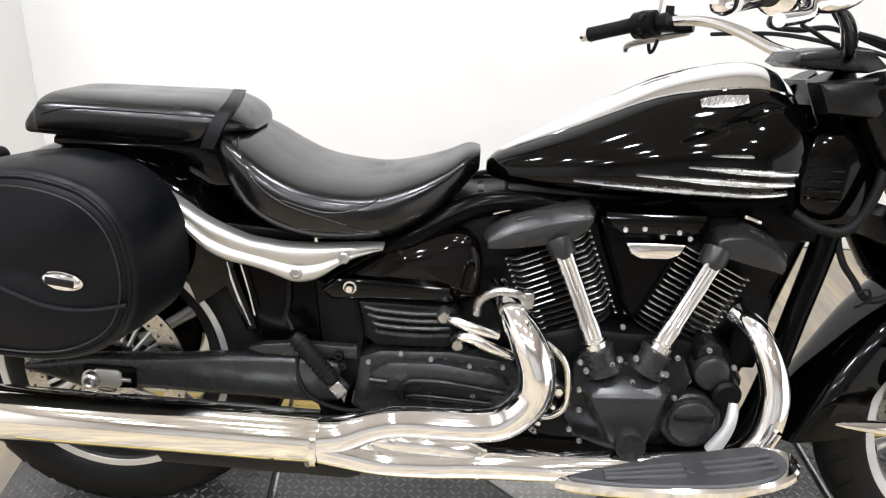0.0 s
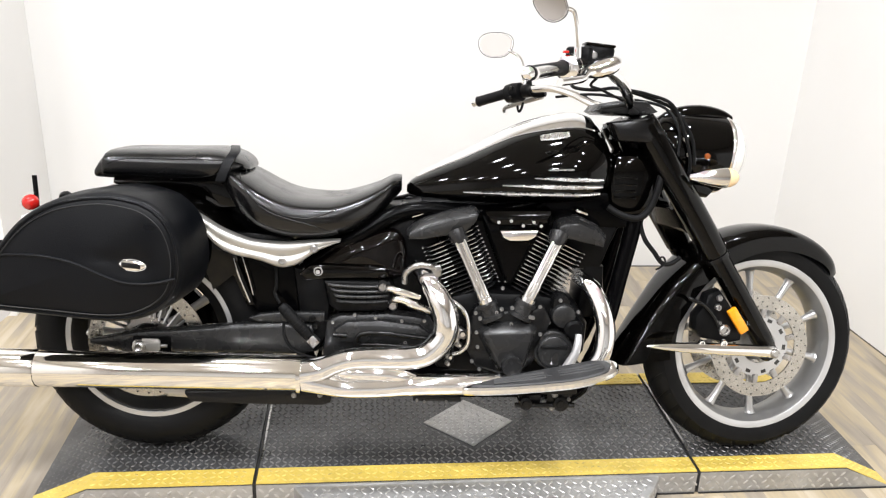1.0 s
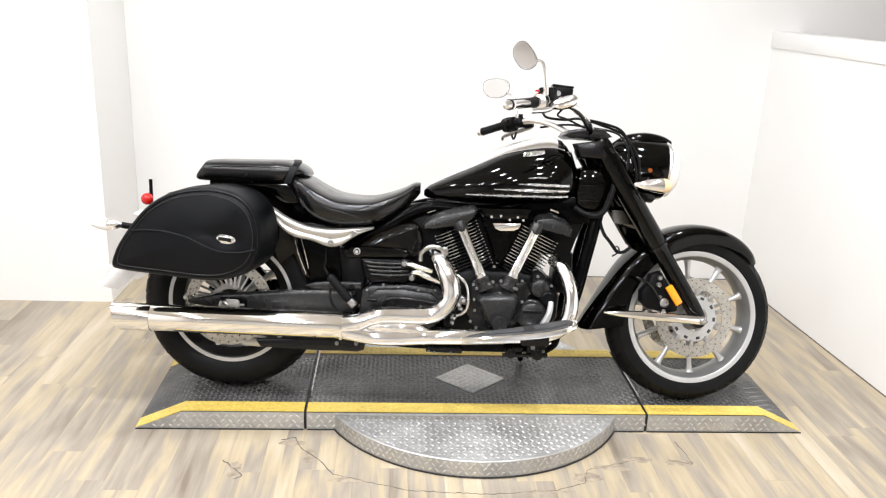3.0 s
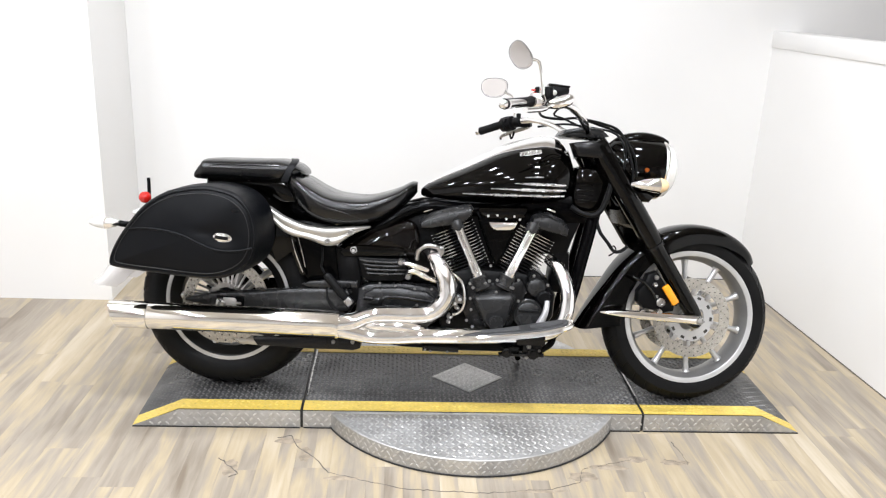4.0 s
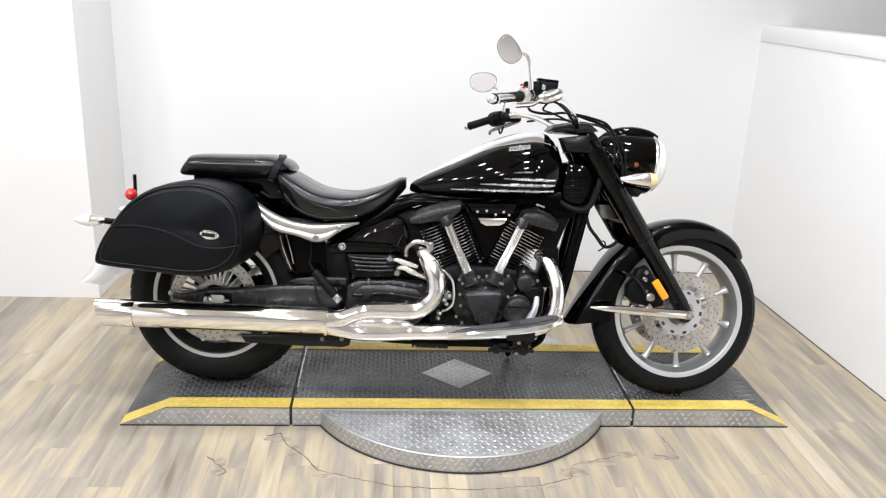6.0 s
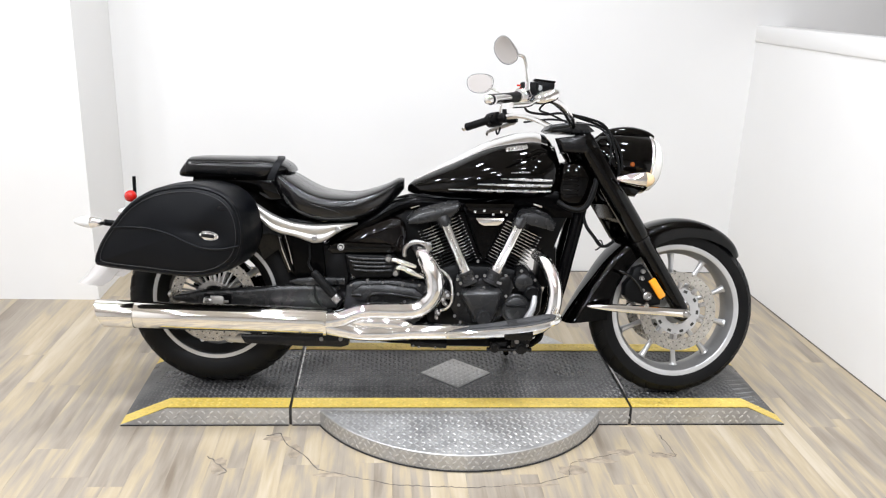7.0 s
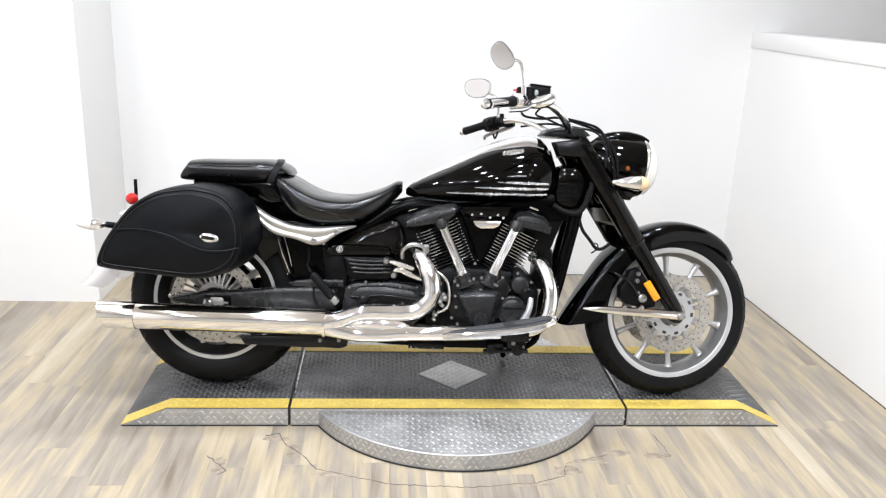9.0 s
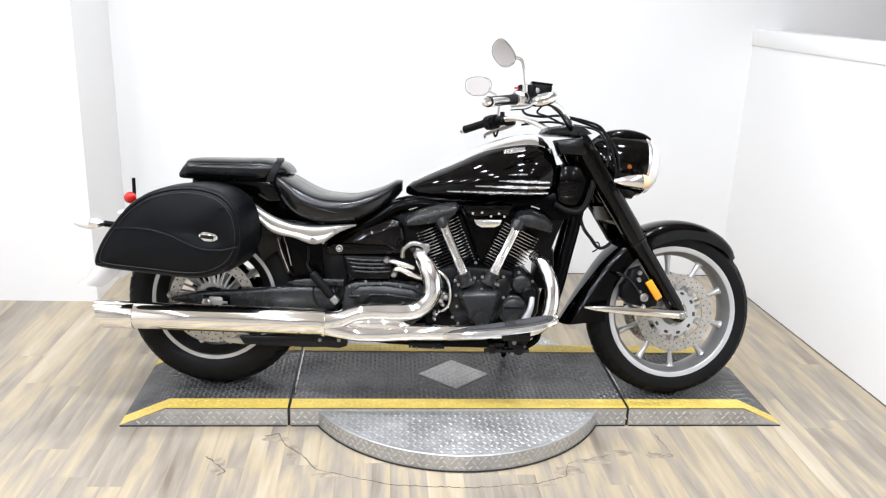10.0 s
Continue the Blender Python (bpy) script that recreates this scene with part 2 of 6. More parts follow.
skirt = structure(part("baseboard", bm, GREYJOINT), "thin dark gap line along the partition foot", "baseboard")
skirt.matrix_world = turn_e
slabbox("ceiling", (-3.52, -6.62, CEILING), (3.52, BACK + 0.12, CEILING + 0.1), CEIL, "plain pale ceiling with small downlights", "ceiling")
floor_base = slabbox("floor", (-3.4, -6.5, -0.06), (3.4, BACK, -0.006), SUBFLOOR, "greyish brown wood plank floor with worn joints", "floor")
# ---- the display platform ----
H = 0.07
PLAT_W, PLAT_E, NEAR, FAR = -1.16, 1.275, -0.143, 0.411
SEAM_W, SEAM_E, BAND = -0.562, 0.68, 0.068


def lug_mesh(bm, x, y, z, ang, length, width, h, wall=False):
    """One raised lens-shaped lug, flat on a top or upright on a side face."""
    c, s = math.cos(ang), math.sin(ang)
    shape = ((-length / 2, 0), (-length * 0.2, -width / 2), (length * 0.2, -width / 2), (length / 2, 0), (length * 0.2, width / 2), (-length * 0.2, width / 2))
    low, high = [], []
    for k, ring in ((1.0, low), (0.55, high)):
        for u, v in shape:
            u, v = u * k, v * k
            p, q, d = u * c - v * s, u * s + v * c, h if k < 1 else 0
            ring.append(bm.verts.new((x + p, y - d, z + q) if wall else (x + p, y + q, z + d)))
    for i in range(6):
        bm.faces.new((low[i], low[(i + 1) % 6], high[(i + 1) % 6], high[i]))
    bm.faces.new(high)


def top_z(x):
    """Height of the platform's top: flat with a short ramp at either end."""
    return H * max(0.0, min(1.0, (x - PLAT_W) / 0.165, (PLAT_E - x) / 0.15))


platform = tagged(new("display_platform"), "low black tread plate platform with yellow edges under the motorcycle", "platform", kind="thing")


def section(name, x0, x1, label):
    """One length of the platform: a plate with its ramp, cut square at the seams."""
    xs = sorted({x0, x1} | {v for v in (PLAT_W + 0.165, PLAT_E - 0.15) if x0 < v < x1})
    bm = B()
    rings = []
    for x in xs:
        z = max(top_z(x), 0.003)
        rings.append([(x, NEAR + 0.004, 0.0), (x, NEAR, 0.003 if z > 0.01 else 0.001), (x, NEAR, z - 0.001), (x, NEAR + 0.004, z), (x, FAR - 0.004, z), (x, FAR, z - 0.001), (x, FAR, 0.0)])
    skin(bm, rings)
    return part(name, bm, GREYPLATE, platform, label, 30)


for x0, x1 in ((PLAT_W, SEAM_W - 0.005), (SEAM_W + 0.005, SEAM_E - 0.005), (SEAM_E + 0.005, PLAT_E)):
    sec = section("deck_section", x0, x1, "black tread plate deck")
    xs = sorted({x0, x1} | {v for v in (PLAT_W + 0.165, PLAT_E - 0.15) if x0 < v < x1})
    for ya, yb in ((NEAR + 0.001, NEAR + BAND), (FAR - BAND, FAR - 0.001)):
        bm = B()
        skin(bm, [[(x, ya, top_z(x) + 0.0005), (x, ya, top_z(x) + 0.003), (x, yb, top_z(x) + 0.003), (x, yb, top_z(x) + 0.0005)] for x in xs])
        part("yellow_band", bm, YELLOW, sec, "yellow painted safety edge", 30)
    bm = B()
    for row in range(-1, 2):
        for yc in (NEAR + BAND / 2, FAR - BAND / 2):
            x, i = x0 + 0.012, row % 2
            while x < x1 - 0.01:
                lug_mesh(bm, x, yc + row * 0.0195, top_z(x) + 0.003, 0.6 if i % 2 else -0.6, 0.0185, 0.0055, 0.0016)
                x, i = x + 0.0205, i + 1
    tagged(part("band_pattern", bm, YELLOWLUGS, sec), kind="stuff")
    bm = B()
    skin(bm, [[(x, NEAR - 0.003, 0.002), (x, NEAR - 0.003, max(top_z(x) - 0.002, 0.003)), (x, NEAR - 0.0005, max(top_z(x) - 0.002, 0.003)), (x, NEAR - 0.0005, 0.002)] for x in xs])
    part("side_plate", bm, BRIGHT, sec, "bright aluminium tread plate side", 30)
    # dark strip put in for the shade at the platform's foot
    bm = B()
    box(bm, ((x0 + x1) / 2, NEAR - 0.0045, 0.0022), (x1 - x0 - 0.004, 0.003, 0.004), 0.0)
    part("foot_strip", bm, SEAMDARK, sec, "dark strip for the shade along the foot")
    bm = B()
    x, i = x0 + 0.012, 0
    while x < x1 - 0.01:
        for z, k in ((0.014, 0), (0.033, 1), (0.052, 0)):
            if z < top_z(x) - 0.012:
                lug_mesh(bm, x + (0.014 if k else 0), NEAR - 0.003, z, 0.75 if (i + k) % 2 else -0.75 + math.pi, 0.021, 0.007, 0.0016, True)
        x, i = x + 0.028, i + 1
    tagged(part("side_pattern", bm, BRIGHTLUGS, sec), kind="stuff")

bm = B()
step, i = 0.0178, 0
y = NEAR + BAND + 0.012
while y < FAR - BAND - 0.008:
    x = PLAT_W + 0.012
    j = 0
    while x < PLAT_E - 0.012:
        if abs(x - SEAM_W) > 0.012 and abs(x - SEAM_E) > 0.012 and abs(x - 0.053) / 0.139 + abs(y - 0.134) / 0.127 > 1.08:
            a = 0.82 if (i + j) % 2 else -0.82
            lug_mesh(bm, x, y, top_z(x), a, 0.0195, 0.0056, 0.0024)
        x, j = x + step, j + 1
    y, i = y + step, i + 1
tagged(part("tread_pattern", bm, LUGS, platform), kind="stuff")
for sx in (SEAM_W, SEAM_E):
    bm = B()
    box(bm, (sx, (NEAR + FAR) / 2, 0.0335), (0.0085, FAR - NEAR - 0.004, 0.065), 0.001)
    seam = part("seam_strip", bm, SEAMDARK, platform, "dark joint between the deck plates")
    bm = B()
    box(bm, (sx + 0.0085, (NEAR + FAR) / 2 + 0.03, H + 0.0015), (0.006, FAR - NEAR - 0.15, 0.0045), 0.001)
    part("seam_rail", bm, STEEL, seam, "thin bright steel rail")
bm = B()
skin(bm, [[(0.053 + k * 0.139, 0.134, z), (0.053, 0.134 + k * 0.127, z), (0.053 - k * 0.139, 0.134, z), (0.053, 0.134 - k * 0.127, z)] for k, z in ((1, H + 0.0005), (1, H + 0.0025), (0.985, H + 0.0035))])
inlay = part("diamond_inlay", bm, BRIGHT, platform, "bright diamond-shaped aluminium inlay")
bm = B()
for i in range(-8, 9):
    for j in range(-8, 9):
        x, y = 0.053 + i * 0.0175, 0.134 + j * 0.016
        if abs(x - 0.053) / 0.139 + abs(y - 0.134) / 0.127 < 0.9:
            lug_mesh(bm, x, y, H + 0.0034, 0.82 if (i + j) % 2 else -0.82, 0.0175, 0.0052, 0.0016)
tagged(part("inlay_pattern", bm, BRIGHTLUGS, inlay), kind="stuff")

turntable = tagged(new("turntable"), "round bright aluminium tread plate turntable under the platform", "turntable", kind="thing")
TC, TR, TZ = (0.053, 0.134), 0.582, 0.062
# dark ring put in for the shade under the turntable's edge
part("foot_gap", turned(B(), [(TR - 0.01, 0.0), (TR + 0.004, 0.0), (TR + 0.003, 0.004), (TR - 0.01, 0.004)], (*TC, 0.0012), 128, "Z"), SEAMDARK, turntable, "dark ring for the shade round the turntable foot")
bm = B()
turned(bm, [(0.0, 0.0), (TR, 0.0), (TR, TZ - 0.003), (TR - 0.003, TZ), (0.0, TZ)], (*TC, 0.0), 128, "Z", closed=False)
disc = part("round_plate", bm, BRIGHT, turntable, sharp=30)
disc.location.z = 0.001
bm = B()
n_around = 150
for k in range(n_around):
    a = 2 * math.pi * k / n_around
    for z, q in ((0.016, 0), (0.034, 1), (0.050, 0)):
        b = a + (math.pi / n_around if q else 0)
        x, y = TC[0] + TR * math.cos(b), TC[1] + TR * math.sin(b)
        if y > NEAR - 0.03:
            continue
        vs = len(bm.verts)
        lug_mesh(bm, 0, 0, 0, 0.75 if (k + q) % 2 else math.pi - 0.75, 0.020, 0.0065, 0.0016, True)
        bm.verts.ensure_lookup_table()
        bmesh.ops.transform(bm, matrix=pose(x, y, z, 0, 0, math.degrees(b) + 90), verts=bm.verts[vs:])
tagged(part("rim_pattern", bm, BRIGHTLUGS, turntable), kind="stuff")
bm = B()
for i in range(-32, 33):
    for j in range(-40, 41):
        x, y = TC[0] + i * 0.0215, TC[1] + j * 0.0185
        if math.hypot(x - TC[0], y - TC[1]) < TR - 0.014 and (y < NEAR - 0.012 or y > FAR + 0.02):
            lug_mesh(bm, x, y, TZ + 0.001, 0.85 if (i + j) % 2 else -0.85, 0.0225, 0.0062, 0.0018)
tagged(part("top_pattern", bm, BRIGHTLUGS, turntable), kind="stuff")

# ---- the motorcycle ----
# Its own axes: x to the front, y to its left, z up; it leans on its side stand.
bike = tagged(new("motorcycle"), "black cruiser motorcycle with chrome exhaust, leaning on its stand", "motorcycle", kind="thing")
bike.matrix_world = pose(0, 0.036, H, 0, 0, -3) @ pose(0, 0, 0, -10.5)
FA, RA = (0.852, 0.0, 0.322), (-0.858, 0.0, 0.33)
HEAD = Vector((0.43, 0.0, 0.93))
STEER = Matrix.Translation(HEAD) @ Matrix.Rotation(radians(7), 4, Vector((-0.527, 0, 0.85))) @ Matrix.Translation(-HEAD)


def mirrored(fn, *args):
    """The same mesh on the left side."""
    bm = fn(*args)
    bmesh.ops.transform(bm, matrix=Matrix.Diagonal((1, -1, 1, 1)), verts=bm.verts)
    return bm


# wheels
def tyre_mesh(c, R, w, seat):
    side = [(seat, -w * 0.78), (seat + 0.006, -w * 0.84), (seat + (R - seat) * 0.35, -w), (seat + (R - seat) * 0.62, -w * 0.98), (R - 0.022, -w * 0.8), (R - 0.008, -w * 0.5), (R, -w * 0.15)]
    return turned(B(), side + [(r, -h) for r, h in side[::-1]], c, 96)


def tread_mesh(c, R, w, count, seat):
    """Rows of slanted tread blocks that stand proud of the tyre's crown, with open grooves between."""
    bm = B()
    half = math.pi / count * 0.74
    for k in range(count):
        a = 2 * math.pi * k / count
        for side in (-1, 1):
            rings = []
            for u in range(7):
                f = u / 6
                y = side * w * (0.97 - 0.9 * f)
                r = float(np.interp(abs(y) / w, (0.0, 0.15, 0.5, 0.8, 0.98), (R, R, R - 0.008, R - 0.022, seat + 0.62 * (R - seat))))
                b = a + f * 0.13 + (math.pi / count if side > 0 else 0)
                rise = 0.0042 if 0 < u < 6 else 0.0003
                rings.append([(c[0] + (r + d) * math.cos(b + e), c[1] + y, c[2] + (r + d) * math.sin(b + e)) for d, e in ((rise, -half), (rise, half), (-0.004, half * 1.05), (-0.004, -half * 1.05))])
            skin(bm, rings)
    return bm


WR = (RA[0] + 0.010, RA[1], RA[2])  # rear wheel centre
rear = part("rear_wheel", turned(B(), [(0.0, -0.10), (0.045, -0.10), (0.05, -0.06), (0.05, 0.06), (0.045, 0.10), (0.0, 0.10)], WR, 32, closed=False), DARKMETAL, bike, "silver rear wheel with wide tyre")
part("tyre", tyre_mesh(WR, 0.327, 0.095, 0.218), RUBBER, rear, "wide black tyre")
tagged(part("tyre_tread", tread_mesh(WR, 0.3265, 0.095, 32, 0.218), RUBBER, rear), kind="stuff")
part("rim", turned(B(), [(0.232, -0.082), (0.232, -0.072), (0.212, -0.066), (0.195, -0.05), (0.185, 0.0), (0.195, 0.05), (0.212, 0.066), (0.232, 0.072), (0.232, 0.082), (0.212, 0.08), (0.207, 0.076), (0.18, 0.05), (0.175, 0.0), (0.18, -0.05), (0.207, -0.076), (0.212, -0.08)], WR, 96), DARKMETAL, rear, "silver rim darkened for shade, with machined lip")
for side in (-1, 1):
    part("rim_lip", turned(B(), [(0.2345, -0.0815), (0.2345, -0.073), (0.2145, -0.0765), (0.2125, -0.0795), (0.215, -0.0815)] if side < 0 else [(0.2345, 0.0835), (0.214, 0.0835), (0.211, 0.0815), (0.213, 0.0785), (0.2345, 0.075)], WR, 96), RIMLIP, rear, "pale machined rim lip")
for k in range(10):
    a = 2 * math.pi * (k - 0.02) / 10
    c, s = math.cos(a), math.sin(a)
    part("spoke", tube(B(), [(WR[0] + r * c, y, WR[2] + r * s, w) for r, y, w in ((0.04, -0.03, 0.016), (0.10, -0.035, 0.011), (0.19, -0.04, 0.014))], 0.01, 10, 4), RIM, rear)


def rotor_mesh(c, y, r0, r1, th=0.005):
    """A flat brake ring."""
    bm = B()
    turned(bm, [(r0, y - th / 2), (r1, y - th / 2), (r1, y + th / 2), (r0, y + th / 2)], (c[0], 0, c[2]), 72)
    return bm


def hole_disc_mesh(c, y, rows, r):
    bm = B()
    for rad, count, off in rows:
        for k in range(count):
            a = 2 * math.pi * (k + off) / count
            turned(bm, [(0.0, -0.0004), (r, -0.0004), (r, 0.0)], (c[0] + rad * math.cos(a), y, c[2] + rad * math.sin(a)), 8, closed=False)
    return bm


# dark discs and plates laid on the metal for shade inside holes
HOLESHADE = mat("hole_shade", (0.05, 0.048, 0.045), 0.9)
rr = part("brake_disc", rotor_mesh(WR, -0.112, 0.118, 0.155), DISC, rear, "drilled steel brake disc")
part("disc_hole", hole_disc_mesh(WR, -0.1147, ((0.126, 30, 0), (0.145, 30, 0.5)), 0.0028), HOLESHADE, rr)
part("disc_carrier", rotor_mesh(WR, -0.108, 0.05, 0.07), STEEL, rr)
for k in range(30):
    a = 2 * math.pi * k / 30
    part("cooling_vane", tube(B(), [(WR[0] + 0.066 * math.cos(a), -0.111, WR[2] + 0.066 * math.sin(a)), (WR[0] + 0.121 * math.cos(a + 0.12), -0.111, WR[2] + 0.121 * math.sin(a + 0.12))], 0.0045, 6, 1), RIM, rr)

# far-side pulley, added in black to darken the view through the wheel
part("belt_pulley", turned(B(), [(0.0, 0.085), (0.115, 0.085), (0.12, 0.09), (0.12, 0.115), (0.0, 0.115)], WR, 48, closed=False), FRAME, rear, "black belt pulley")
front = part("front_wheel", turned(B(), [(0.0, -0.075), (0.03, -0.075), (0.045, -0.05), (0.045, 0.05), (0.03, 0.075), (0.0, 0.075)], FA, 32, closed=False), RIM, bike, "silver ten-spoke front wheel", turn=STEER)
part("tyre", tyre_mesh(FA, 0.317, 0.064, 0.234), RUBBER, front, "black tyre with slanted grooves", turn=STEER)
tagged(part("tyre_tread", tread_mesh(FA, 0.3165, 0.064, 34, 0.234), RUBBER, front, turn=STEER), kind="stuff")
rim_profile = ((0.256, -0.056), (0.256, -0.048), (0.242, -0.04), (0.236, -0.03), (0.232, 0.0), (0.236, 0.03), (0.242, 0.04), (0.256, 0.048), (0.256, 0.056), (0.238, 0.055), (0.236, 0.051), (0.224, 0.03), (0.219, 0.0), (0.224, -0.03), (0.236, -0.051), (0.238, -0.055))
part("rim", turned(B(), [(r * 0.96, y) for r, y in rim_profile], FA, 96), RIMSHADE, front, "silver rim with a pale machined lip", turn=STEER)
for side in (-1, 1):
    part("rim_lip", turned(B(), [(r * 0.96, side * y) for r, y in ((0.2575, 0.0575), (0.2575, 0.049), (0.241, 0.0525), (0.238, 0.0555), (0.241, 0.0575))], FA, 96), RIMLIP, front, "pale machined rim lip", turn=STEER)
for k in range(10):
    a = 2 * math.pi * k / 10 + radians(94)
    c, s = math.cos(a), math.sin(a)
    bm = B()
    tube(bm, [(FA[0] + r * c, y, FA[2] + r * s, w) for r, y, w in ((0.035, -0.012, 0.013), (0.10, -0.016, 0.0095), (0.17, -0.018, 0.0095), (0.205, -0.018, 0.0125), (0.214, -0.018, 0.017))], 0.01, 10, 4)
    part("spoke", bm, RIM, front, turn=STEER)
for side in (-1, 1):
    fr = part("brake_disc", rotor_mesh(FA, 0.073 * side, 0.108, 0.147), DISC, front, "drilled steel brake disc", turn=STEER)
    part("disc_hole", hole_disc_mesh(FA, 0.073 * side - 0.0027, ((0.116, 26, 0), (0.129, 26, 0.5), (0.141, 26, 0.0)), 0.0022), HOLESHADE, fr, turn=STEER)
    part("disc_carrier", rotor_mesh(FA, 0.068 * side, 0.05, 0.088), RIM, fr, "silver disc carrier", turn=STEER)
    for k in range(10):
        a = 2 * math.pi * (k + 0.9) / 10
        c, s = math.cos(a), math.sin(a)
        bm = B()
        box(bm, (FA[0] + 0.077 * c, 0.068 * side - 0.0026, FA[2] + 0.077 * s), (0.010, 0.0008, 0.015), 0.0, Matrix.Rotation(-a, 4, "Y"))
        part("carrier_window", bm, HOLESHADE, fr, turn=STEER)
    for k in range(10):
        a = 2 * math.pi * (k + 0.4) / 10
        c, s = math.cos(a), math.sin(a)
        bm = B()
        box(bm, (FA[0] + 0.098 * c, 0.071 * side, FA[2] + 0.098 * s), (0.03, 0.006, 0.017), 0.002, Matrix.Rotation(-a, 4, "Y"))
        turned(bm, [(0.0, -0.006), (0.007, -0.006), (0.009, -0.003), (0.009, 0.0)], (FA[0] + 0.104 * c, 0.0685 * side, FA[2] + 0.104 * s), 10, closed=False)
        part("carrier_button", bm, STEEL, fr, turn=STEER)


# fenders
def fender_mesh(c, stations, crown, n=6, th=0.004, k_side=8):
    """A curved fender round an axle: stations of angle, radius, half width and skirt depth."""
    rings = []
    for ang, R, w, skirt in spline(stations, n):
        a = radians(ang)
        outer = []
        for j in range(-k_side, k_side + 1):
            b = j / k_side * math.pi / 2
            outer.append((w * math.copysign(abs(math.sin(b)) ** 0.8, b), R - crown * (1 - abs(math.cos(b)) ** 0.75)))
        full = [(-w, R - crown - skirt), (-w, R - crown - skirt * 0.5)] + outer + [(w, R - crown - skirt * 0.5), (w, R - crown - skirt)]
        inner = [(y * (1 - th / w), r - th) for y, r in full[1:-1]]
        loop_pts = full + [(w - th, full[-1][1])] + inner[::-1] + [(-w + th, full[0][1])]
        rings.append([(c[0] + r * math.cos(a), c[1] + y, c[2] + r * math.sin(a)) for y, r in loop_pts])
    bm = B()
    skin(bm, rings)
    return bm


FF = [(40, 0.333, 0.045, 0.004), (48, 0.342, 0.066, 0.006), (62, 0.347, 0.079, 0.02), (86, 0.346, 0.083, 0.034), (109, 0.339, 0.084, 0.042), (131, 0.335, 0.083, 0.045), (155, 0.341, 0.083, 0.052), (170, 0.365, 0.082, 0.062), (180, 0.395, 0.081, 0.085), (187, 0.425, 0.08, 0.115)]
part("front_fender", fender_mesh(FA, FF, 0.036), PAINT, bike, "deep gloss black front fender", turn=STEER)
RF = [(38, 0.37, 0.135, 0.05), (48, 0.405, 0.15, 0.06), (60, 0.424, 0.158, 0.05), (75, 0.432, 0.158, 0.04), (90, 0.432, 0.153, 0.03), (110, 0.418, 0.14, 0.02), (130, 0.405, 0.112, 0.02), (150, 0.408, 0.104, 0.02), (162, 0.432, 0.10, 0.02)]
rfend = part("rear_fender", fender_mesh(RA, RF, 0.075), PAINT, bike, "gloss black rear fender")
part("fender_tip", fender_mesh(RA, [(159, 0.430, 0.10, 0.06), (166, 0.458, 0.104, 0.06), (171, 0.475, 0.106, 0.06), (175, 0.503, 0.106, 0.06)], 0.05), CHROME, rfend, "flared chrome fender tip")

# tank
def tank_ring(x, top, bot, hw, belly):
    """A closed section of the tank: rounded shoulders, fullest below the middle, a tucked-in underside."""
    ring = []
    for k in range(32):
        a = 2 * math.pi * k / 32
        c, s = math.cos(a), math.sin(a)
        y = hw * math.copysign(abs(c) ** 0.82, c)
        z = belly + ((top - belly) * abs(s) ** 0.95 if s > 0 else -(belly - bot) * abs(s) ** 0.6)
        ring.append((x, y, z))
    return ring


TANK = [(-0.158, 0.758, 0.738, 0.022, 0.746), (-0.14, 0.776, 0.73, 0.05, 0.747), (-0.1, 0.797, 0.726, 0.078, 0.75), (0.0, 0.846, 0.724, 0.122, 0.765), (0.13, 0.912, 0.722, 0.158, 0.785), (0.25, 0.946, 0.724, 0.176, 0.80), (0.315, 0.946, 0.732, 0.174, 0.812), (0.36, 0.922, 0.746, 0.156, 0.82), (0.382, 0.888, 0.765, 0.125, 0.825), (0.392, 0.85, 0.80, 0.075, 0.828)]
bm = B()
skin(bm, [tank_ring(*s) for s in spline(TANK, 5)])
tank = part("fuel_tank", bm, PAINT, bike, "gloss black teardrop fuel tank", 60)

def tank_top_z(x, y):
    s = min(spline(TANK, 8), key=lambda q: abs(q[0] - x))
    c = min(0.995, abs(y) / s[3]) ** (1 / 0.82)
    return s[4] + (s[1] - s[4]) * math.sqrt(max(0.0, 1 - c * c)) ** 0.95


bm = B()
rings = []
for x, hw, bulge in spline([(-0.135, 0.008, 0.002), (-0.1, 0.02, 0.005), (0.0, 0.045, 0.010), (0.13, 0.072, 0.014), (0.25, 0.098, 0.016), (0.325, 0.098, 0.018), (0.355, 0.084, 0.016), (0.376, 0.06, 0.012), (0.387, 0.035, 0.008)], 4):
    upper = [(x, hw * u, tank_top_z(x, hw * u) + 0.003 + bulge * (1 - u * u)) for u in (k / 10 for k in range(-10, 11))]
    rings.append(upper + [(x, y * 0.97, z - 0.02) for _, y, z in upper[::-1]])
skin(bm, rings)
console = part("tank_console", bm, CHROME, tank, "chrome console along the tank's spine", 50)
def tank_half_width(x, z):
    s = min(spline(TANK, 8), key=lambda q: abs(q[0] - x))
    if z > s[4]:
        q = min(1.0, (z - s[4]) / (s[1] - s[4])) ** (1 / 0.95)
    else:
        q = min(1.0, (s[4] - z) / (s[4] - s[2])) ** (1 / 0.6)
    return s[3] * max(0.0, 1 - q * q) ** 0.41


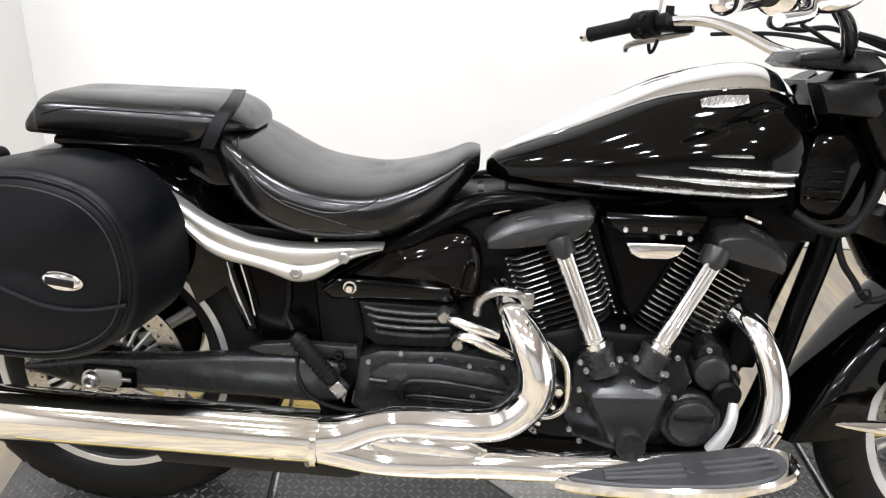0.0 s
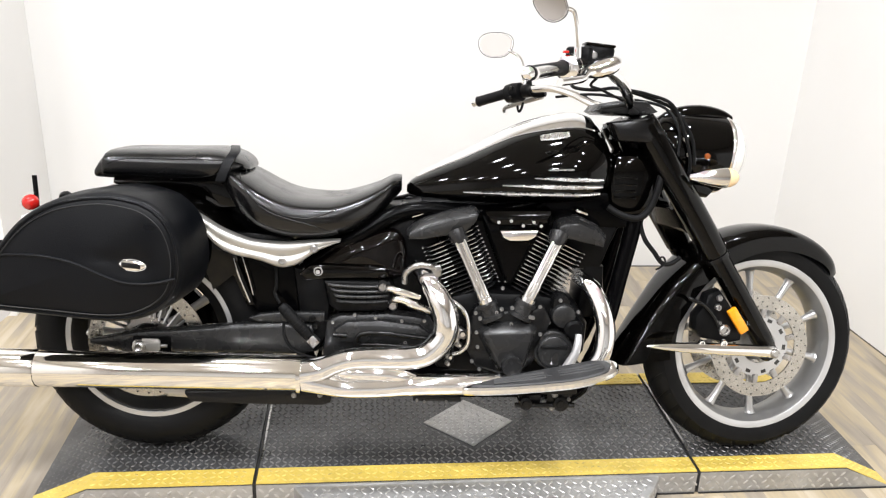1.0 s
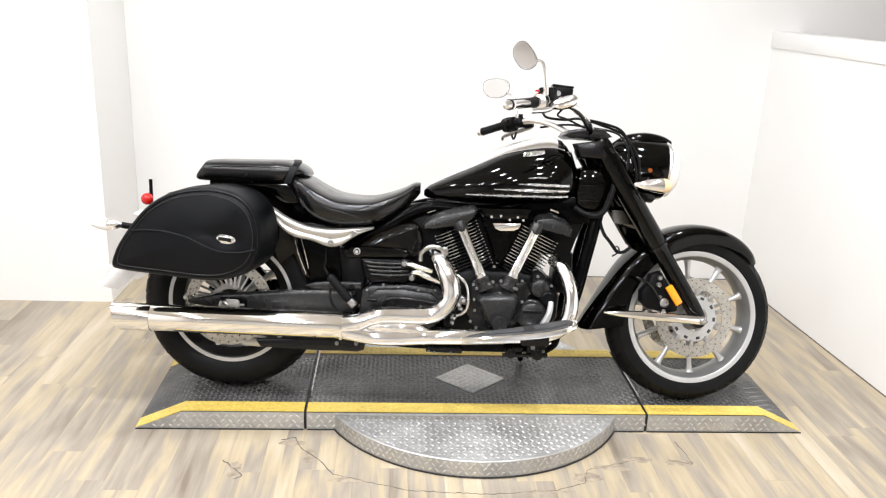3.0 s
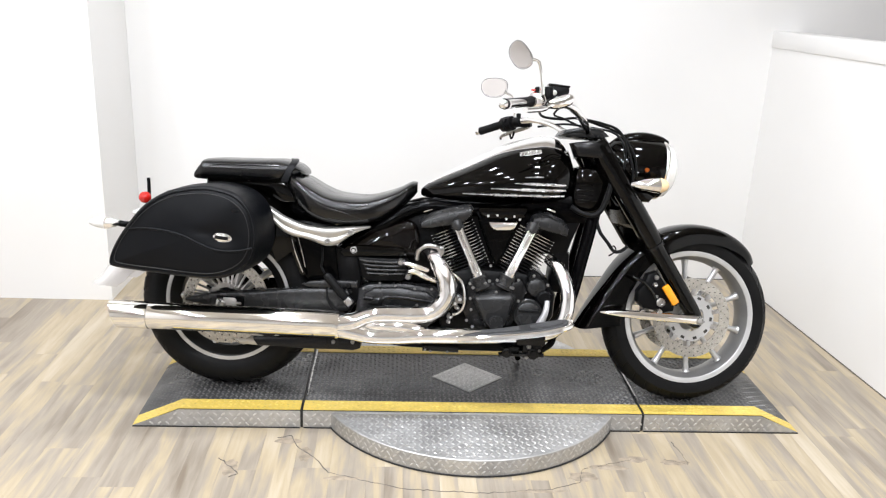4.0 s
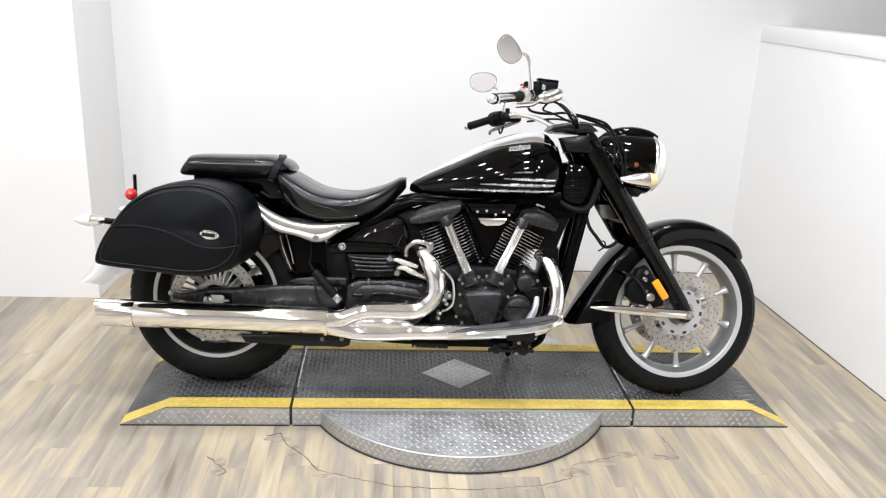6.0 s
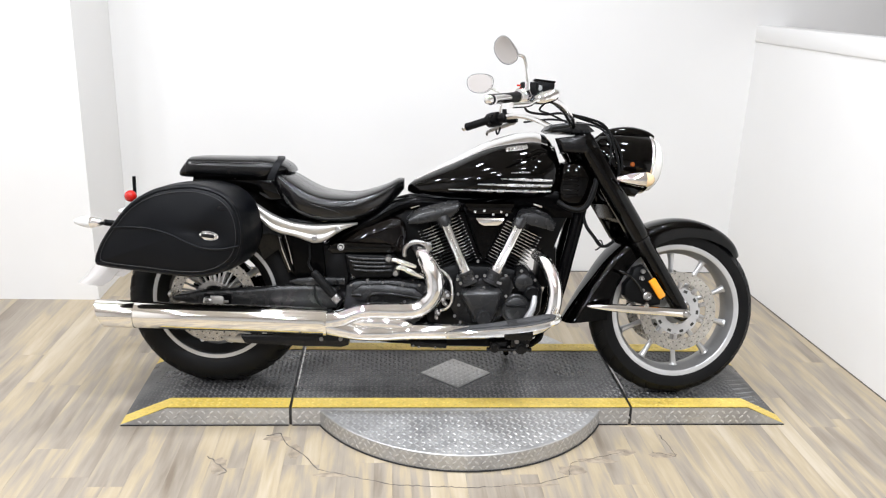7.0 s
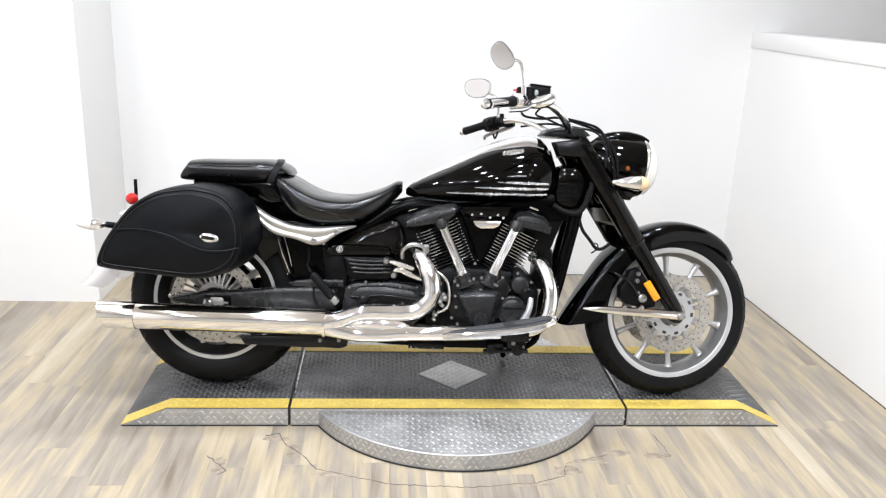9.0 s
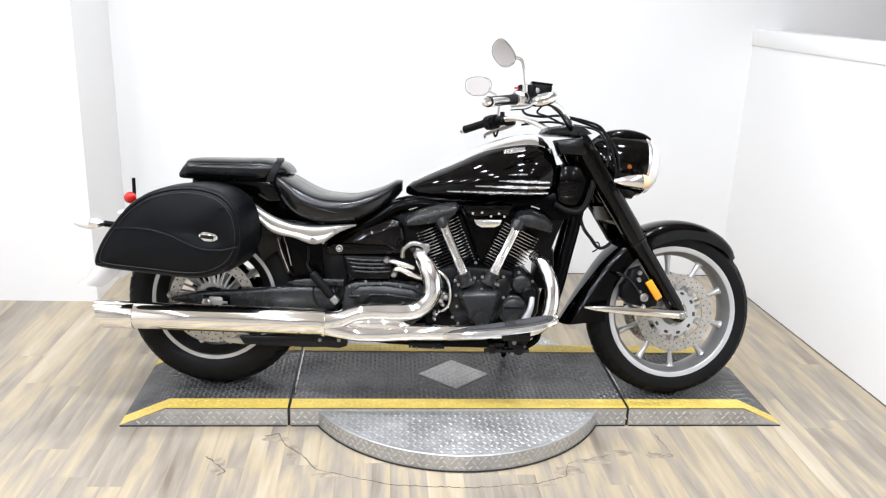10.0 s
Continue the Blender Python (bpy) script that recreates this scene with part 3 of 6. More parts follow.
def spear(xa, za, xb, zb, half):
    """A long tapered bar that lies along the tank's flank."""
    rings = []
    for k in range(15):
        f = k / 14
        x, z = xa + (xb - xa) * f, za + (zb - za) * f
        y = -tank_half_width(x, z)
        h = half * (0.25 + 0.75 * min(1.0, f * 2.5)) * (1 if f < 0.97 else 0.8)
        rings.append([(x, y - 0.008 * math.sin(b) - 0.001, z + h * math.cos(b)) for b in (i * 2 * math.pi / 10 for i in range(10))])
    bm = B()
    skin(bm, rings)
    return bm


for xa, za, xb, zb in ((-0.01, 0.7545, 0.352, 0.7605), (0.09, 0.778, 0.352, 0.781), (0.17, 0.800, 0.352, 0.800)):
    part("chrome_strip", spear(xa, za, xb, zb, 0.0056), SOFTCHROME, tank, "tapered chrome strip")
part("chrome_strip", spear(0.205, 0.822, 0.27, 0.826, 0.003), SOFTCHROME, tank)

# the tank's script badge, as plain strokes on a thin backing
bm = B()
rings = []
for k in range(9):
    f = k / 8
    x = 0.188 + 0.076 * f
    half = 0.0085 * math.sin(math.pi * (0.12 + 0.76 * f)) ** 0.5
    zc = 0.902 + 0.012 * f
    rings.append([(x, -tank_half_width(x, zc + half * v) - 0.0015 - u, zc + half * v) for v, u in ((-1, 0), (-1, 0.002), (0, 0.003), (1, 0.002), (1, 0))])
skin(bm, rings)
tank_badge = part("tank_badge", bm, STEEL, tank, "oval chrome script badge")
for k in range(7):
    x, zc = 0.194 + 0.0105 * k, 0.9025 + 0.0017 * k
    bm = B()
    box(bm, (x, -tank_half_width(x, zc) - 0.005, zc + (0.002 if k % 2 else 0)), (0.0055, 0.005, 0.013 if k % 3 else 0.018), 0.0015, Matrix.Rotation(0.3, 4, "Y"))
    part("badge_stroke", bm, CHROME, tank_badge)

# seats
# filler added below the passenger seat to black out the gap
bm = B()
slab(bm, [(-0.92, 0.768), (-0.64, 0.778), (-0.60, 0.765), (-0.59, 0.70), (-0.66, 0.69), (-0.72, 0.73), (-0.90, 0.745)], -0.112, 0.112, 0.012)
part("pillion_base", bm, PAINT, bike, "black filler under the passenger seat")
def cushion(stations, n=6, m=36, pu=0.55, pl=0.5, pz=0.8):
    """stations: x, z of crown, z of edge, z of base, half width."""
    rings = []
    for x, top, mid, base, hw in spline(stations, n):
        ring = []
        for k in range(m):
            a = 2 * math.pi * k / m
            c, s = math.cos(a), math.sin(a)
            y = hw * math.copysign(abs(c) ** pu, c)
            z = mid + ((top - mid) * abs(s) ** pz if s > 0 else -(mid - base) * abs(s) ** pl)
            ring.append((x, y, z))
        rings.append(ring)
    bm = B()
    skin(bm, rings)
    return bm


SEAT = [(-0.648, 0.785, 0.772, 0.755, 0.09), (-0.628, 0.806, 0.775, 0.735, 0.135), (-0.60, 0.798, 0.757, 0.688, 0.167), (-0.565, 0.781, 0.733, 0.652, 0.187), (-0.525, 0.758, 0.711, 0.631, 0.196), (-0.475, 0.737, 0.692, 0.62, 0.2), (-0.42, 0.728, 0.684, 0.618, 0.198), (-0.35, 0.727, 0.682, 0.622, 0.186), (-0.29, 0.742, 0.694, 0.642, 0.162), (-0.235, 0.762, 0.722, 0.68, 0.128), (-0.195, 0.783, 0.752, 0.718, 0.09), (-0.172, 0.784, 0.765, 0.745, 0.05)]
seat = part("rider_seat", cushion(SEAT, pu=0.6, pl=0.62, pz=0.62), VINYL, bike, "scooped black vinyl rider seat", 60)
PILL = [(-0.968, 0.785, 0.781, 0.775, 0.108), (-0.960, 0.803, 0.788, 0.768, 0.124), (-0.942, 0.830, 0.803, 0.766, 0.132), (-0.915, 0.843, 0.810, 0.765, 0.137), (-0.75, 0.847, 0.811, 0.763, 0.145), (-0.675, 0.849, 0.812, 0.765, 0.149), (-0.64, 0.845, 0.812, 0.779, 0.145), (-0.608, 0.834, 0.81, 0.79, 0.128), (-0.587, 0.82, 0.805, 0.794, 0.105), (-0.577, 0.807, 0.801, 0.795, 0.07)]
pill = part("passenger_seat", cushion(PILL, pu=0.5, pl=0.42, pz=0.9), VINYL, bike, "flat black vinyl passenger seat", 60)
bm = B()
rings = []
for k in range(33):
    a = math.pi * k / 32
    c, s = math.cos(a), math.sin(a)
    y, z = 0.1515 * math.copysign(abs(c) ** 0.5, c), 0.772 + 0.0785 * s ** 0.62
    lean_x = -0.638 + 0.03 * max(0.0, (z - 0.775) / 0.07) - 0.05 * max(0.0, (y + 0.10) / 0.25)
    rings.append([(lean_x - 0.012, y, z), (lean_x + 0.012, y, z), (lean_x + 0.012, y * 0.97, z - 0.004), (lean_x - 0.012, y * 0.97, z - 0.004)])
skin(bm, rings)
part("grab_strap", bm, LEATHER, pill, "black strap across the seat")


def seat_side(stations, x, z, pu, pl, pz=0.8):
    """Half width of a cushion at a place on its flank."""
    s = min(spline(stations, 10), key=lambda q: abs(q[0] - x))
    q = min(1.0, (z - s[2]) / max(1e-4, s[1] - s[2])) ** (1 / pz) if z > s[2] else min(1.0, (s[2] - z) / max(1e-4, s[2] - s[3])) ** (1 / pl)
    return s[4] * max(0.0, 1 - q * q) ** (pu / 2)


line = [(-0.592, 0.79), (-0.565, 0.752), (-0.533, 0.718), (-0.486, 0.693), (-0.407, 0.671), (-0.349, 0.648)]
part("seat_seam", tube(B(), [(x, -seat_side(SEAT, x, z, 0.6, 0.62, 0.62) - 0.0005, z) for x, z in (tuple(p) for p in spline(line, 4))], 0.0016, 8, 1), VINYL, seat, "piped seat seam")
line = [(-0.50, 0.703), (-0.45, 0.69), (-0.411, 0.687), (-0.372, 0.696), (-0.34, 0.71)]
part("seat_seam", tube(B(), [(x, -seat_side(SEAT, x, z, 0.6, 0.62, 0.62) - 0.0005, z) for x, z in (tuple(p) for p in spline(line, 4))], 0.0014, 8, 1), VINYL, seat, "piped seat seam")
line = [(-0.925, 0.808), (-0.88, 0.822), (-0.8, 0.824), (-0.68, 0.825), (-0.62, 0.822), (-0.59, 0.812)]
part("seat_seam", tube(B(), [(x, -seat_side(PILL, x, z, 0.5, 0.42, 0.9) - 0.0005, z) for x, z in (tuple(p) for p in spline(line, 4))], 0.0016, 8, 1), VINYL, pill, "piped seat seam")

# saddlebags
BAG = [(-1.183, 0.488), (-1.168, 0.545), (-1.126, 0.614), (-1.065, 0.688), (-0.985, 0.737), (-0.89, 0.757), (-0.82, 0.754), (-0.757, 0.733), (-0.712, 0.686), (-0.692, 0.615), (-0.695, 0.55), (-0.722, 0.496), (-0.785, 0.457), (-0.87, 0.446), (-1.02, 0.459), (-1.15, 0.472)]


def dimple(x, z):
    """How far the leather is drawn in round the badge, with a crease that runs back from it."""
    u, v = (x + 0.803) / 0.05, (z - 0.590) / 0.034
    crease = math.exp(-((z - 0.600 + 0.1 * (x + 0.803)) / 0.014) ** 2) * math.exp(-((x + 0.865) / 0.04) ** 2)
    return 0.009 * math.exp(-u * u - v * v) + 0.0035 * crease


def bag_shell(y_front, y_back):
    poly = spline(BAG, 5, True)
    area = sum(poly[i - 1][0] * poly[i][1] - poly[i][0] * poly[i - 1][1] for i in range(len(poly)))
    poly = poly if area > 0 else poly[::-1]
    rings = []
    for d, y, s in ((0.03, y_back, 0.03), (0.0, y_back - 0.02, 0.03), (-0.004, (y_back + y_front) / 2, 0.012), (0.0, y_front + 0.02, 0), (0.004, y_front + 0.008, 0), (0.014, y_front, 0)):
        rings.append([(p[0] + s, y, p[1] + s * 0.2) for p in inset(poly, d)])
    mid = np.array((-0.90, 0.59))
    for i in range(1, 15):
        k = i / 14.6
        ring = [np.array(p) + (mid - np.array(p)) * k for p in inset(poly, 0.014)]
        rings.append([(p[0], y_front - 0.018 * math.sin(k * math.pi / 2) ** 0.8 + dimple(p[0], p[1]), p[1]) for p in ring])
    bm = B()
    skin(bm, rings)
    return bm


def bag_piping(y, d, r):
    poly = spline(BAG, 4, True)[::-1]
    return tube(B(), [(p[0], y, p[1]) for p in inset(poly, d)], r, 8, 1, True)


BAG_FRONT = -0.345
bag = part("saddlebag", bag_shell(BAG_FRONT, -0.165), LEATHER, bike, "black leather saddlebag with piped edge", 60)
part("piping", bag_piping(BAG_FRONT + 0.002, 0.012, 0.0045), LEATHER, bag, "raised leather piping")
part("stitching", tube(B(), [(p[0] + (-0.92 - p[0]) * 0.10, BAG_FRONT - 0.0055, p[1] + (0.59 - p[1]) * 0.15) for p in spline(BAG, 4, True)], 0.0014, 8, 1, True), THREAD, bag, "stitched seam line")
flap = [(-1.112, 0.606), (-1.07, 0.611), (-1.0, 0.609), (-0.93, 0.593), (-0.87, 0.566), (-0.82, 0.549), (-0.76, 0.547), (-0.705, 0.558)]
part("flap_edge", tube(B(), [(x, BAG_FRONT - 0.002 - 0.015 * max(0, 1 - ((x + 0.92) / 0.24) ** 2), z) for x, z in flap], 0.0038, 8, 6), LEATHER, bag, "curved leather flap edge")
bm = B()
turned(bm, [(0.0, -0.006), (0.012, -0.006), (0.019, -0.004), (0.022, 0.0), (0.024, 0.0)], (0, 0, 0), 28, closed=False)
bmesh.ops.transform(bm, matrix=pose(-0.803, BAG_FRONT - 0.0075, 0.590, 0, 6, 0) @ Matrix.Diagonal((1.4, 1, 0.62, 1)), verts=bm.verts)
badge = part("bag_badge", bm, CHROME, bag, "oval chrome badge with dark centre")
bm = B()
box(bm, (0, 0, 0), (0.044, 0.003, 0.012), 0.001)
part("badge_centre", bm, SATIN, badge, turn=pose(-0.803, BAG_FRONT - 0.0140, 0.590, 0, 6, 0))
part("saddlebag", mirrored(bag_shell, BAG_FRONT, -0.165), LEATHER, bike, "black leather saddlebag on the far side", 60)

# side trim and frame
bm = B()
rings = []
for x, zt, zb in spline([(-0.70, 0.694, 0.685), (-0.675, 0.679, 0.642), (-0.637, 0.655, 0.602), (-0.599, 0.638, 0.584), (-0.56, 0.625, 0.577), (-0.53, 0.621, 0.569), (-0.50, 0.619, 0.558), (-0.475, 0.619, 0.553), (-0.44, 0.621, 0.562), (-0.394, 0.625, 0.595), (-0.352, 0.628, 0.615), (-0.329, 0.629, 0.624)], 4):
    front_side = [(f, y) for f, y in ((0.0, -0.150), (0.0, -0.172), (0.06, -0.181), (0.16, -0.184), (0.36, -0.184), (0.46, -0.181), (0.53, -0.180), (0.60, -0.184), (0.72, -0.188), (0.90, -0.186), (0.98, -0.179), (1.0, -0.170), (1.0, -0.150))]
    rings.append([(x, y, zt + (zb - zt) * f) for f, y in front_side])
skin(bm, rings)
trim = part("side_trim", bm, ALU, bike, "brushed silver side trim under the seat", 50)
for x, z in ((-0.395, 0.606), (-0.476, 0.573)):
    part("trim_bolt", bolt(B(), (x, -0.186, z), 0.0105, 0.007), BOLT, trim, "steel trim bolt")
FRAME_TUBES = (
    [(0.49, 0.04, 0.84, 0.028), (0.482, 0.05, 0.73, 0.025), (0.465, 0.06, 0.64, 0.024), (0.438, 0.07, 0.52, 0.023), (0.41, 0.08, 0.40, 0.023), (0.37, 0.09, 0.29, 0.022), (0.30, 0.10, 0.235, 0.02), (0.0, 0.11, 0.225, 0.02), (-0.35, 0.11, 0.24, 0.02)],
    [(0.40, 0.04, 0.80, 0.028), (0.1, 0.06, 0.70, 0.024), (-0.15, 0.10, 0.70, 0.022), (-0.28, 0.115, 0.635, 0.02), (-0.36, 0.095, 0.585, 0.02), (-0.45, 0.09, 0.50, 0.022), (-0.45, 0.09, 0.36, 0.024), (-0.40, 0.12, 0.25, 0.022)],
)
frame_part = part("chassis", tube(B(), [(0.445, 0, 0.955), (0.50, 0, 0.84), (0.545, 0, 0.76)], 0.042, 20, 3), FRAME, bike, "black tubular frame")
for pts in FRAME_TUBES:
    for side in (-1, 1):
        part("frame_tube", tube(B(), [(x, y * side, z, r) for x, y, z, r in pts], 0.02, 14, 5), FRAME, frame_part)

# swing arm
def swing_arm():
    bm = B()
    rings = []
    for x, zc, hz, hy in spline([(-0.985, 0.338, 0.006, 0.012), (-0.93, 0.338, 0.018, 0.016), (-0.86, 0.338, 0.034, 0.018), (-0.76, 0.345, 0.033, 0.019), (-0.60, 0.352, 0.041, 0.02), (-0.47, 0.355, 0.045, 0.022), (-0.40, 0.355, 0.04, 0.022)], 4):
        rings.append([(x, -0.135 + hy * math.copysign(abs(math.cos(a)) ** 0.5, math.cos(a)), zc + hz * math.copysign(abs(math.sin(a)) ** 0.5, math.sin(a))) for a in (2 * math.pi * k / 20 for k in range(20))])
    skin(bm, rings)
    return bm


arm = part("swing_arm", swing_arm(), CAST, bike, "satin black swing arm")
part("swing_arm", mirrored(swing_arm), SATIN, bike)
bm = B()
turned(bm, [(0.0, -0.008), (0.005, -0.008), (0.006, -0.018), (0.010, -0.02), (0.0155, -0.017), (0.0165, -0.008), (0.02, -0.006), (0.02, 0.0)], (-0.853, -0.156, 0.331), 24, closed=False)
part("axle_nut", bm, STEEL, arm, "round steel axle nut with a hollow centre")
bm = B()
slab(bm, [(-0.846, 0.317), (-0.846, 0.353), (-0.806, 0.353), (-0.799, 0.346), (-0.799, 0.324), (-0.806, 0.317)], -0.164, -0.15, 0.002)
part("axle_adjuster", bm, ALU, arm, "steel axle adjuster block")
part("adjuster_bolt", rod(B(), (-0.80, -0.158, 0.333), (-0.782, -0.158, 0.333), 0.005), STEEL, arm)
# black plate laid on the arm for shade inside the axle slot
bm = B()
box(bm, (-0.822, -0.1565, 0.337), (0.098, 0.006, 0.042), 0.003)
part("axle_slot", bm, FRAME, arm)

# exhaust
EY = -0.232
exhaust = part("muffler", turned(B(), [(0.0, -1.106), (0.044, -1.106), (0.0465, -1.10), (0.0475, -0.9), (0.0475, -0.52), (0.0465, -0.44), (0.0455, -0.425), (0.0, -0.425)], (0, EY, 0.284), 56, "X", closed=False), PIPECHROME, bike, "long chrome muffler", turn=pose(0, 0, 0, 0, 0.5, 0))
bm = B()
rings = []
for x, r, cut in ((-1.086, 0.0475, 0), (-1.094, 0.0480, 0), (-1.15, 0.0481, 0.25), (-1.205, 0.0481, 1), (-1.206, 0.045, 1), (-1.15, 0.045, 0.25), (-1.12, 0.044, 0)):
    rings.append([(x - cut * 0.018 * math.sin(a), EY + r * math.cos(a), 0.284 + 0.0105 + r * math.sin(a) - 0.0005) for a in (2 * math.pi * k / 48 for k in range(48))])
for ring in rings:
    for i, p in enumerate(ring):
        ring[i] = (p[0], p[1], p[2] - 0.0105)
skin(bm, rings, cap=False)
part("muffler_tip", bm, PIPECHROME, exhaust, "slash-cut chrome muffler tip", turn=pose(0, 0, 0, 0, 0.5, 0))
bm = B()
turned(bm, [(0.0, -1.115), (0.0445, -1.115)], (0, EY, 0.284), 32, "X", closed=False)
part("muffler_core", bm, SEAMDARK, exhaust, turn=pose(0, 0, 0, 0, 0.5, 0))
bm = B()
turned(bm, [(0.046, -0.432), (0.050, -0.432), (0.050, -0.422), (0.046, -0.422)], (0, EY, 0.284), 48, "X")
part("muffler_ring", bm, PIPECHROME, exhaust)
UPPER = [(-0.435, EY, 0.287, 0.037), (-0.38, EY, 0.296, 0.033), (-0.325, EY, 0.318, 0.029), (-0.27, EY, 0.329, 0.029), (-0.15, EY, 0.331, 0.030), (-0.095, EY, 0.345, 0.0315), (-0.055, EY, 0.392, 0.033), (-0.053, EY, 0.445, 0.0325), (-0.074, EY + 0.012, 0.495, 0.030), (-0.105, EY + 0.05, 0.535, 0.024), (-0.125, EY + 0.11, 0.55, 0.022)]
part("exhaust_pipe", tube(B(), UPPER, 0.027, 24, 8), CHROME, exhaust, "curved chrome rear exhaust pipe", 60)
LOWER = [(-0.435, EY, 0.275, 0.034), (-0.38, EY, 0.262, 0.03), (-0.31, EY, 0.249, 0.0265), (-0.22, EY, 0.250, 0.0265), (-0.14, EY, 0.258, 0.0285), (0.0, EY, 0.262, 0.0275), (0.2, EY + 0.02, 0.266, 0.026), (0.31, EY + 0.03, 0.278, 0.026), (0.362, EY + 0.035, 0.318, 0.026), (0.378, EY + 0.04, 0.39, 0.026), (0.37, EY + 0.055, 0.45, 0.025), (0.345, EY + 0.085, 0.505, 0.023), (0.315, EY + 0.13, 0.53, 0.021)]
part("exhaust_pipe", tube(B(), LOWER, 0.026, 24, 8), CHROME, exhaust, "chrome front exhaust pipe", 60)
bm = B()
turned(bm, [(0.026, -0.143), (0.031, -0.143), (0.031, -0.136), (0.026, -0.136)], (0, EY, 0.2588), 32, "X")
part("pipe_clamp", bm, CHROME, exhaust)
part("pipe_web", tube(B(), [(-0.348, EY + 0.012, 0.282, 0.008), (-0.325, EY + 0.010, 0.285, 0.018), (-0.285, EY + 0.006, 0.288, 0.024), (-0.23, EY + 0.003, 0.288, 0.024), (-0.17, EY + 0.002, 0.282, 0.022), (-0.13, EY + 0.002, 0.272, 0.019)], 0.02, 20, 4), CHROME, exhaust, "chrome web between the pipes")
part("pipe_web", tube(B(), [(-0.42, EY, 0.282, 0.03), (-0.385, EY, 0.281, 0.024), (-0.36, EY, 0.281, 0.016), (-0.345, EY + 0.004, 0.281, 0.006)], 0.02, 20, 4), CHROME, exhaust)
# dark plate added so the gap between the pipes looks shaded
part("pipe_backing_plate", slab(B(), [(-0.37, 0.255), (-0.24, 0.255), (-0.24, 0.315), (-0.37, 0.315)], EY + 0.03, EY + 0.05, 0.004), SEAMDARK, exhaust, "dark plate added as shade behind the pipes")
bm = B()
tube(bm, [(-0.16, -0.18, 0.52), (-0.157, -0.195, 0.55), (-0.128, -0.205, 0.572), (-0.088, -0.20, 0.566), (-0.078, -0.19, 0.54)], 0.008, 10, 6)
box(bm, (-0.075, -0.195, 0.558), (0.018, 0.02, 0.03), 0.004)
part("exhaust_flange", bm, STEEL, exhaust, "steel exhaust flange clamp")
# engine
def along(a, b, f):
    return tuple(p + (q - p) * f for p, q in zip(a, b))


def turn_to(tilt):
    """Turn in the bike's side plane so that local z points along the cylinder."""
    return Matrix.Rotation(radians(tilt), 4, "Y")


CASE = [(-0.075, 0.455), (-0.03, 0.475), (0.03, 0.49), (0.10, 0.485), (0.18, 0.485), (0.25, 0.475), (0.31, 0.46), (0.345, 0.40), (0.34, 0.32), (0.30, 0.265), (0.20, 0.245), (0.0, 0.245), (-0.07, 0.27), (-0.09, 0.36)]
engine = part("engine", slab(B(), CASE, -0.128, 0.145, 0.02), MATTE, bike, "satin black V-twin engine")


def cylinder(base, tilt, name):
    """A finned cylinder: a dark barrel, a stack of thin fins with bright edges, and the box over its head."""
    t = Matrix.Translation((base[0], 0, base[1])) @ turn_to(tilt)
    barrel = part(name, turned(B(), [(0.0, 0.0), (0.066, 0.0), (0.066, 0.215), (0.0, 0.215)], (0, 0, 0), 40, "Z", closed=False), MATTE, engine, "black finned cylinder", turn=t)
    for k in range(15):
        z = 0.022 + 0.0118 * k
        w = 0.083 if k > 8 else 0.079
        rows = [(c, s) for c, s in ((math.cos(2 * math.pi * i / 32), math.sin(2 * math.pi * i / 32)) for i in range(32))]
        ring = [(w * math.copysign(abs(c) ** 0.55, c), 0.118 * math.copysign(abs(s) ** 0.55, s)) for c, s in rows]
        bm = B()
        skin(bm, [[(x * q, y * q, z + h) for x, y in ring] for q, h in ((0.97, 0.0), (1.0, 0.0009), (1.0, 0.0027), (0.97, 0.0036))])
        part("cooling_fin", bm, FIN, barrel, turn=t)
    return barrel, t


FIN = mat("black_fin_with_polished_edge", (0.035, 0.035, 0.036), 0.22, 0.6, var=0.2, scale=30)
FINEDGE = mat("polished_fin_edge", (0.66, 0.655, 0.65), 0.26, 0.9)
rear_cyl, t_r = cylinder((0.035, 0.455), -23.5, "cylinder")
front_cyl, t_f = cylinder((0.178, 0.452), 25.5, "cylinder")
# bright machined edges on the outer faces of the fins
for t, barrel, span, first in ((t_r, rear_cyl, (-0.078, -0.018), 6), (t_f, front_cyl, (0.0, 0.078), 6), (t_r, rear_cyl, (0.028, 0.079), 2), (t_f, front_cyl, (-0.079, -0.028), 2), (t_r, rear_cyl, (-0.078, -0.05), 1), (t_f, front_cyl, (0.05, 0.078), 1)):
    for k in range(first, 15 if first != 1 else 6):
        z = 0.022 + 0.0118 * k + 0.0018
        bm = B()
        xa, xb = span
        pts = [(x, -0.1185 if abs(x) < 0.055 else -0.1185 + 0.035 * ((abs(x) - 0.055) / 0.023) ** 2, z) for x in (xa + (xb - xa) * i / 8 for i in range(9))]
        tube(bm, pts, 0.0014, 6, 1)
        part("fin_edge", bm, FINEDGE, barrel, turn=t)
for t, barrel, xs in ((t_r, rear_cyl, (-0.078, 0.08)), (t_f, front_cyl, (-0.08, 0.078))):
    for k in range(15):
        for x in xs:
            bm = B()
            box(bm, (x, -0.088, 0.022 + 0.0118 * k + 0.0018), (0.005, 0.014, 0.0036), 0.0008, seg=1)
            part("fin_tip", bm, FINEDGE, barrel, turn=t)


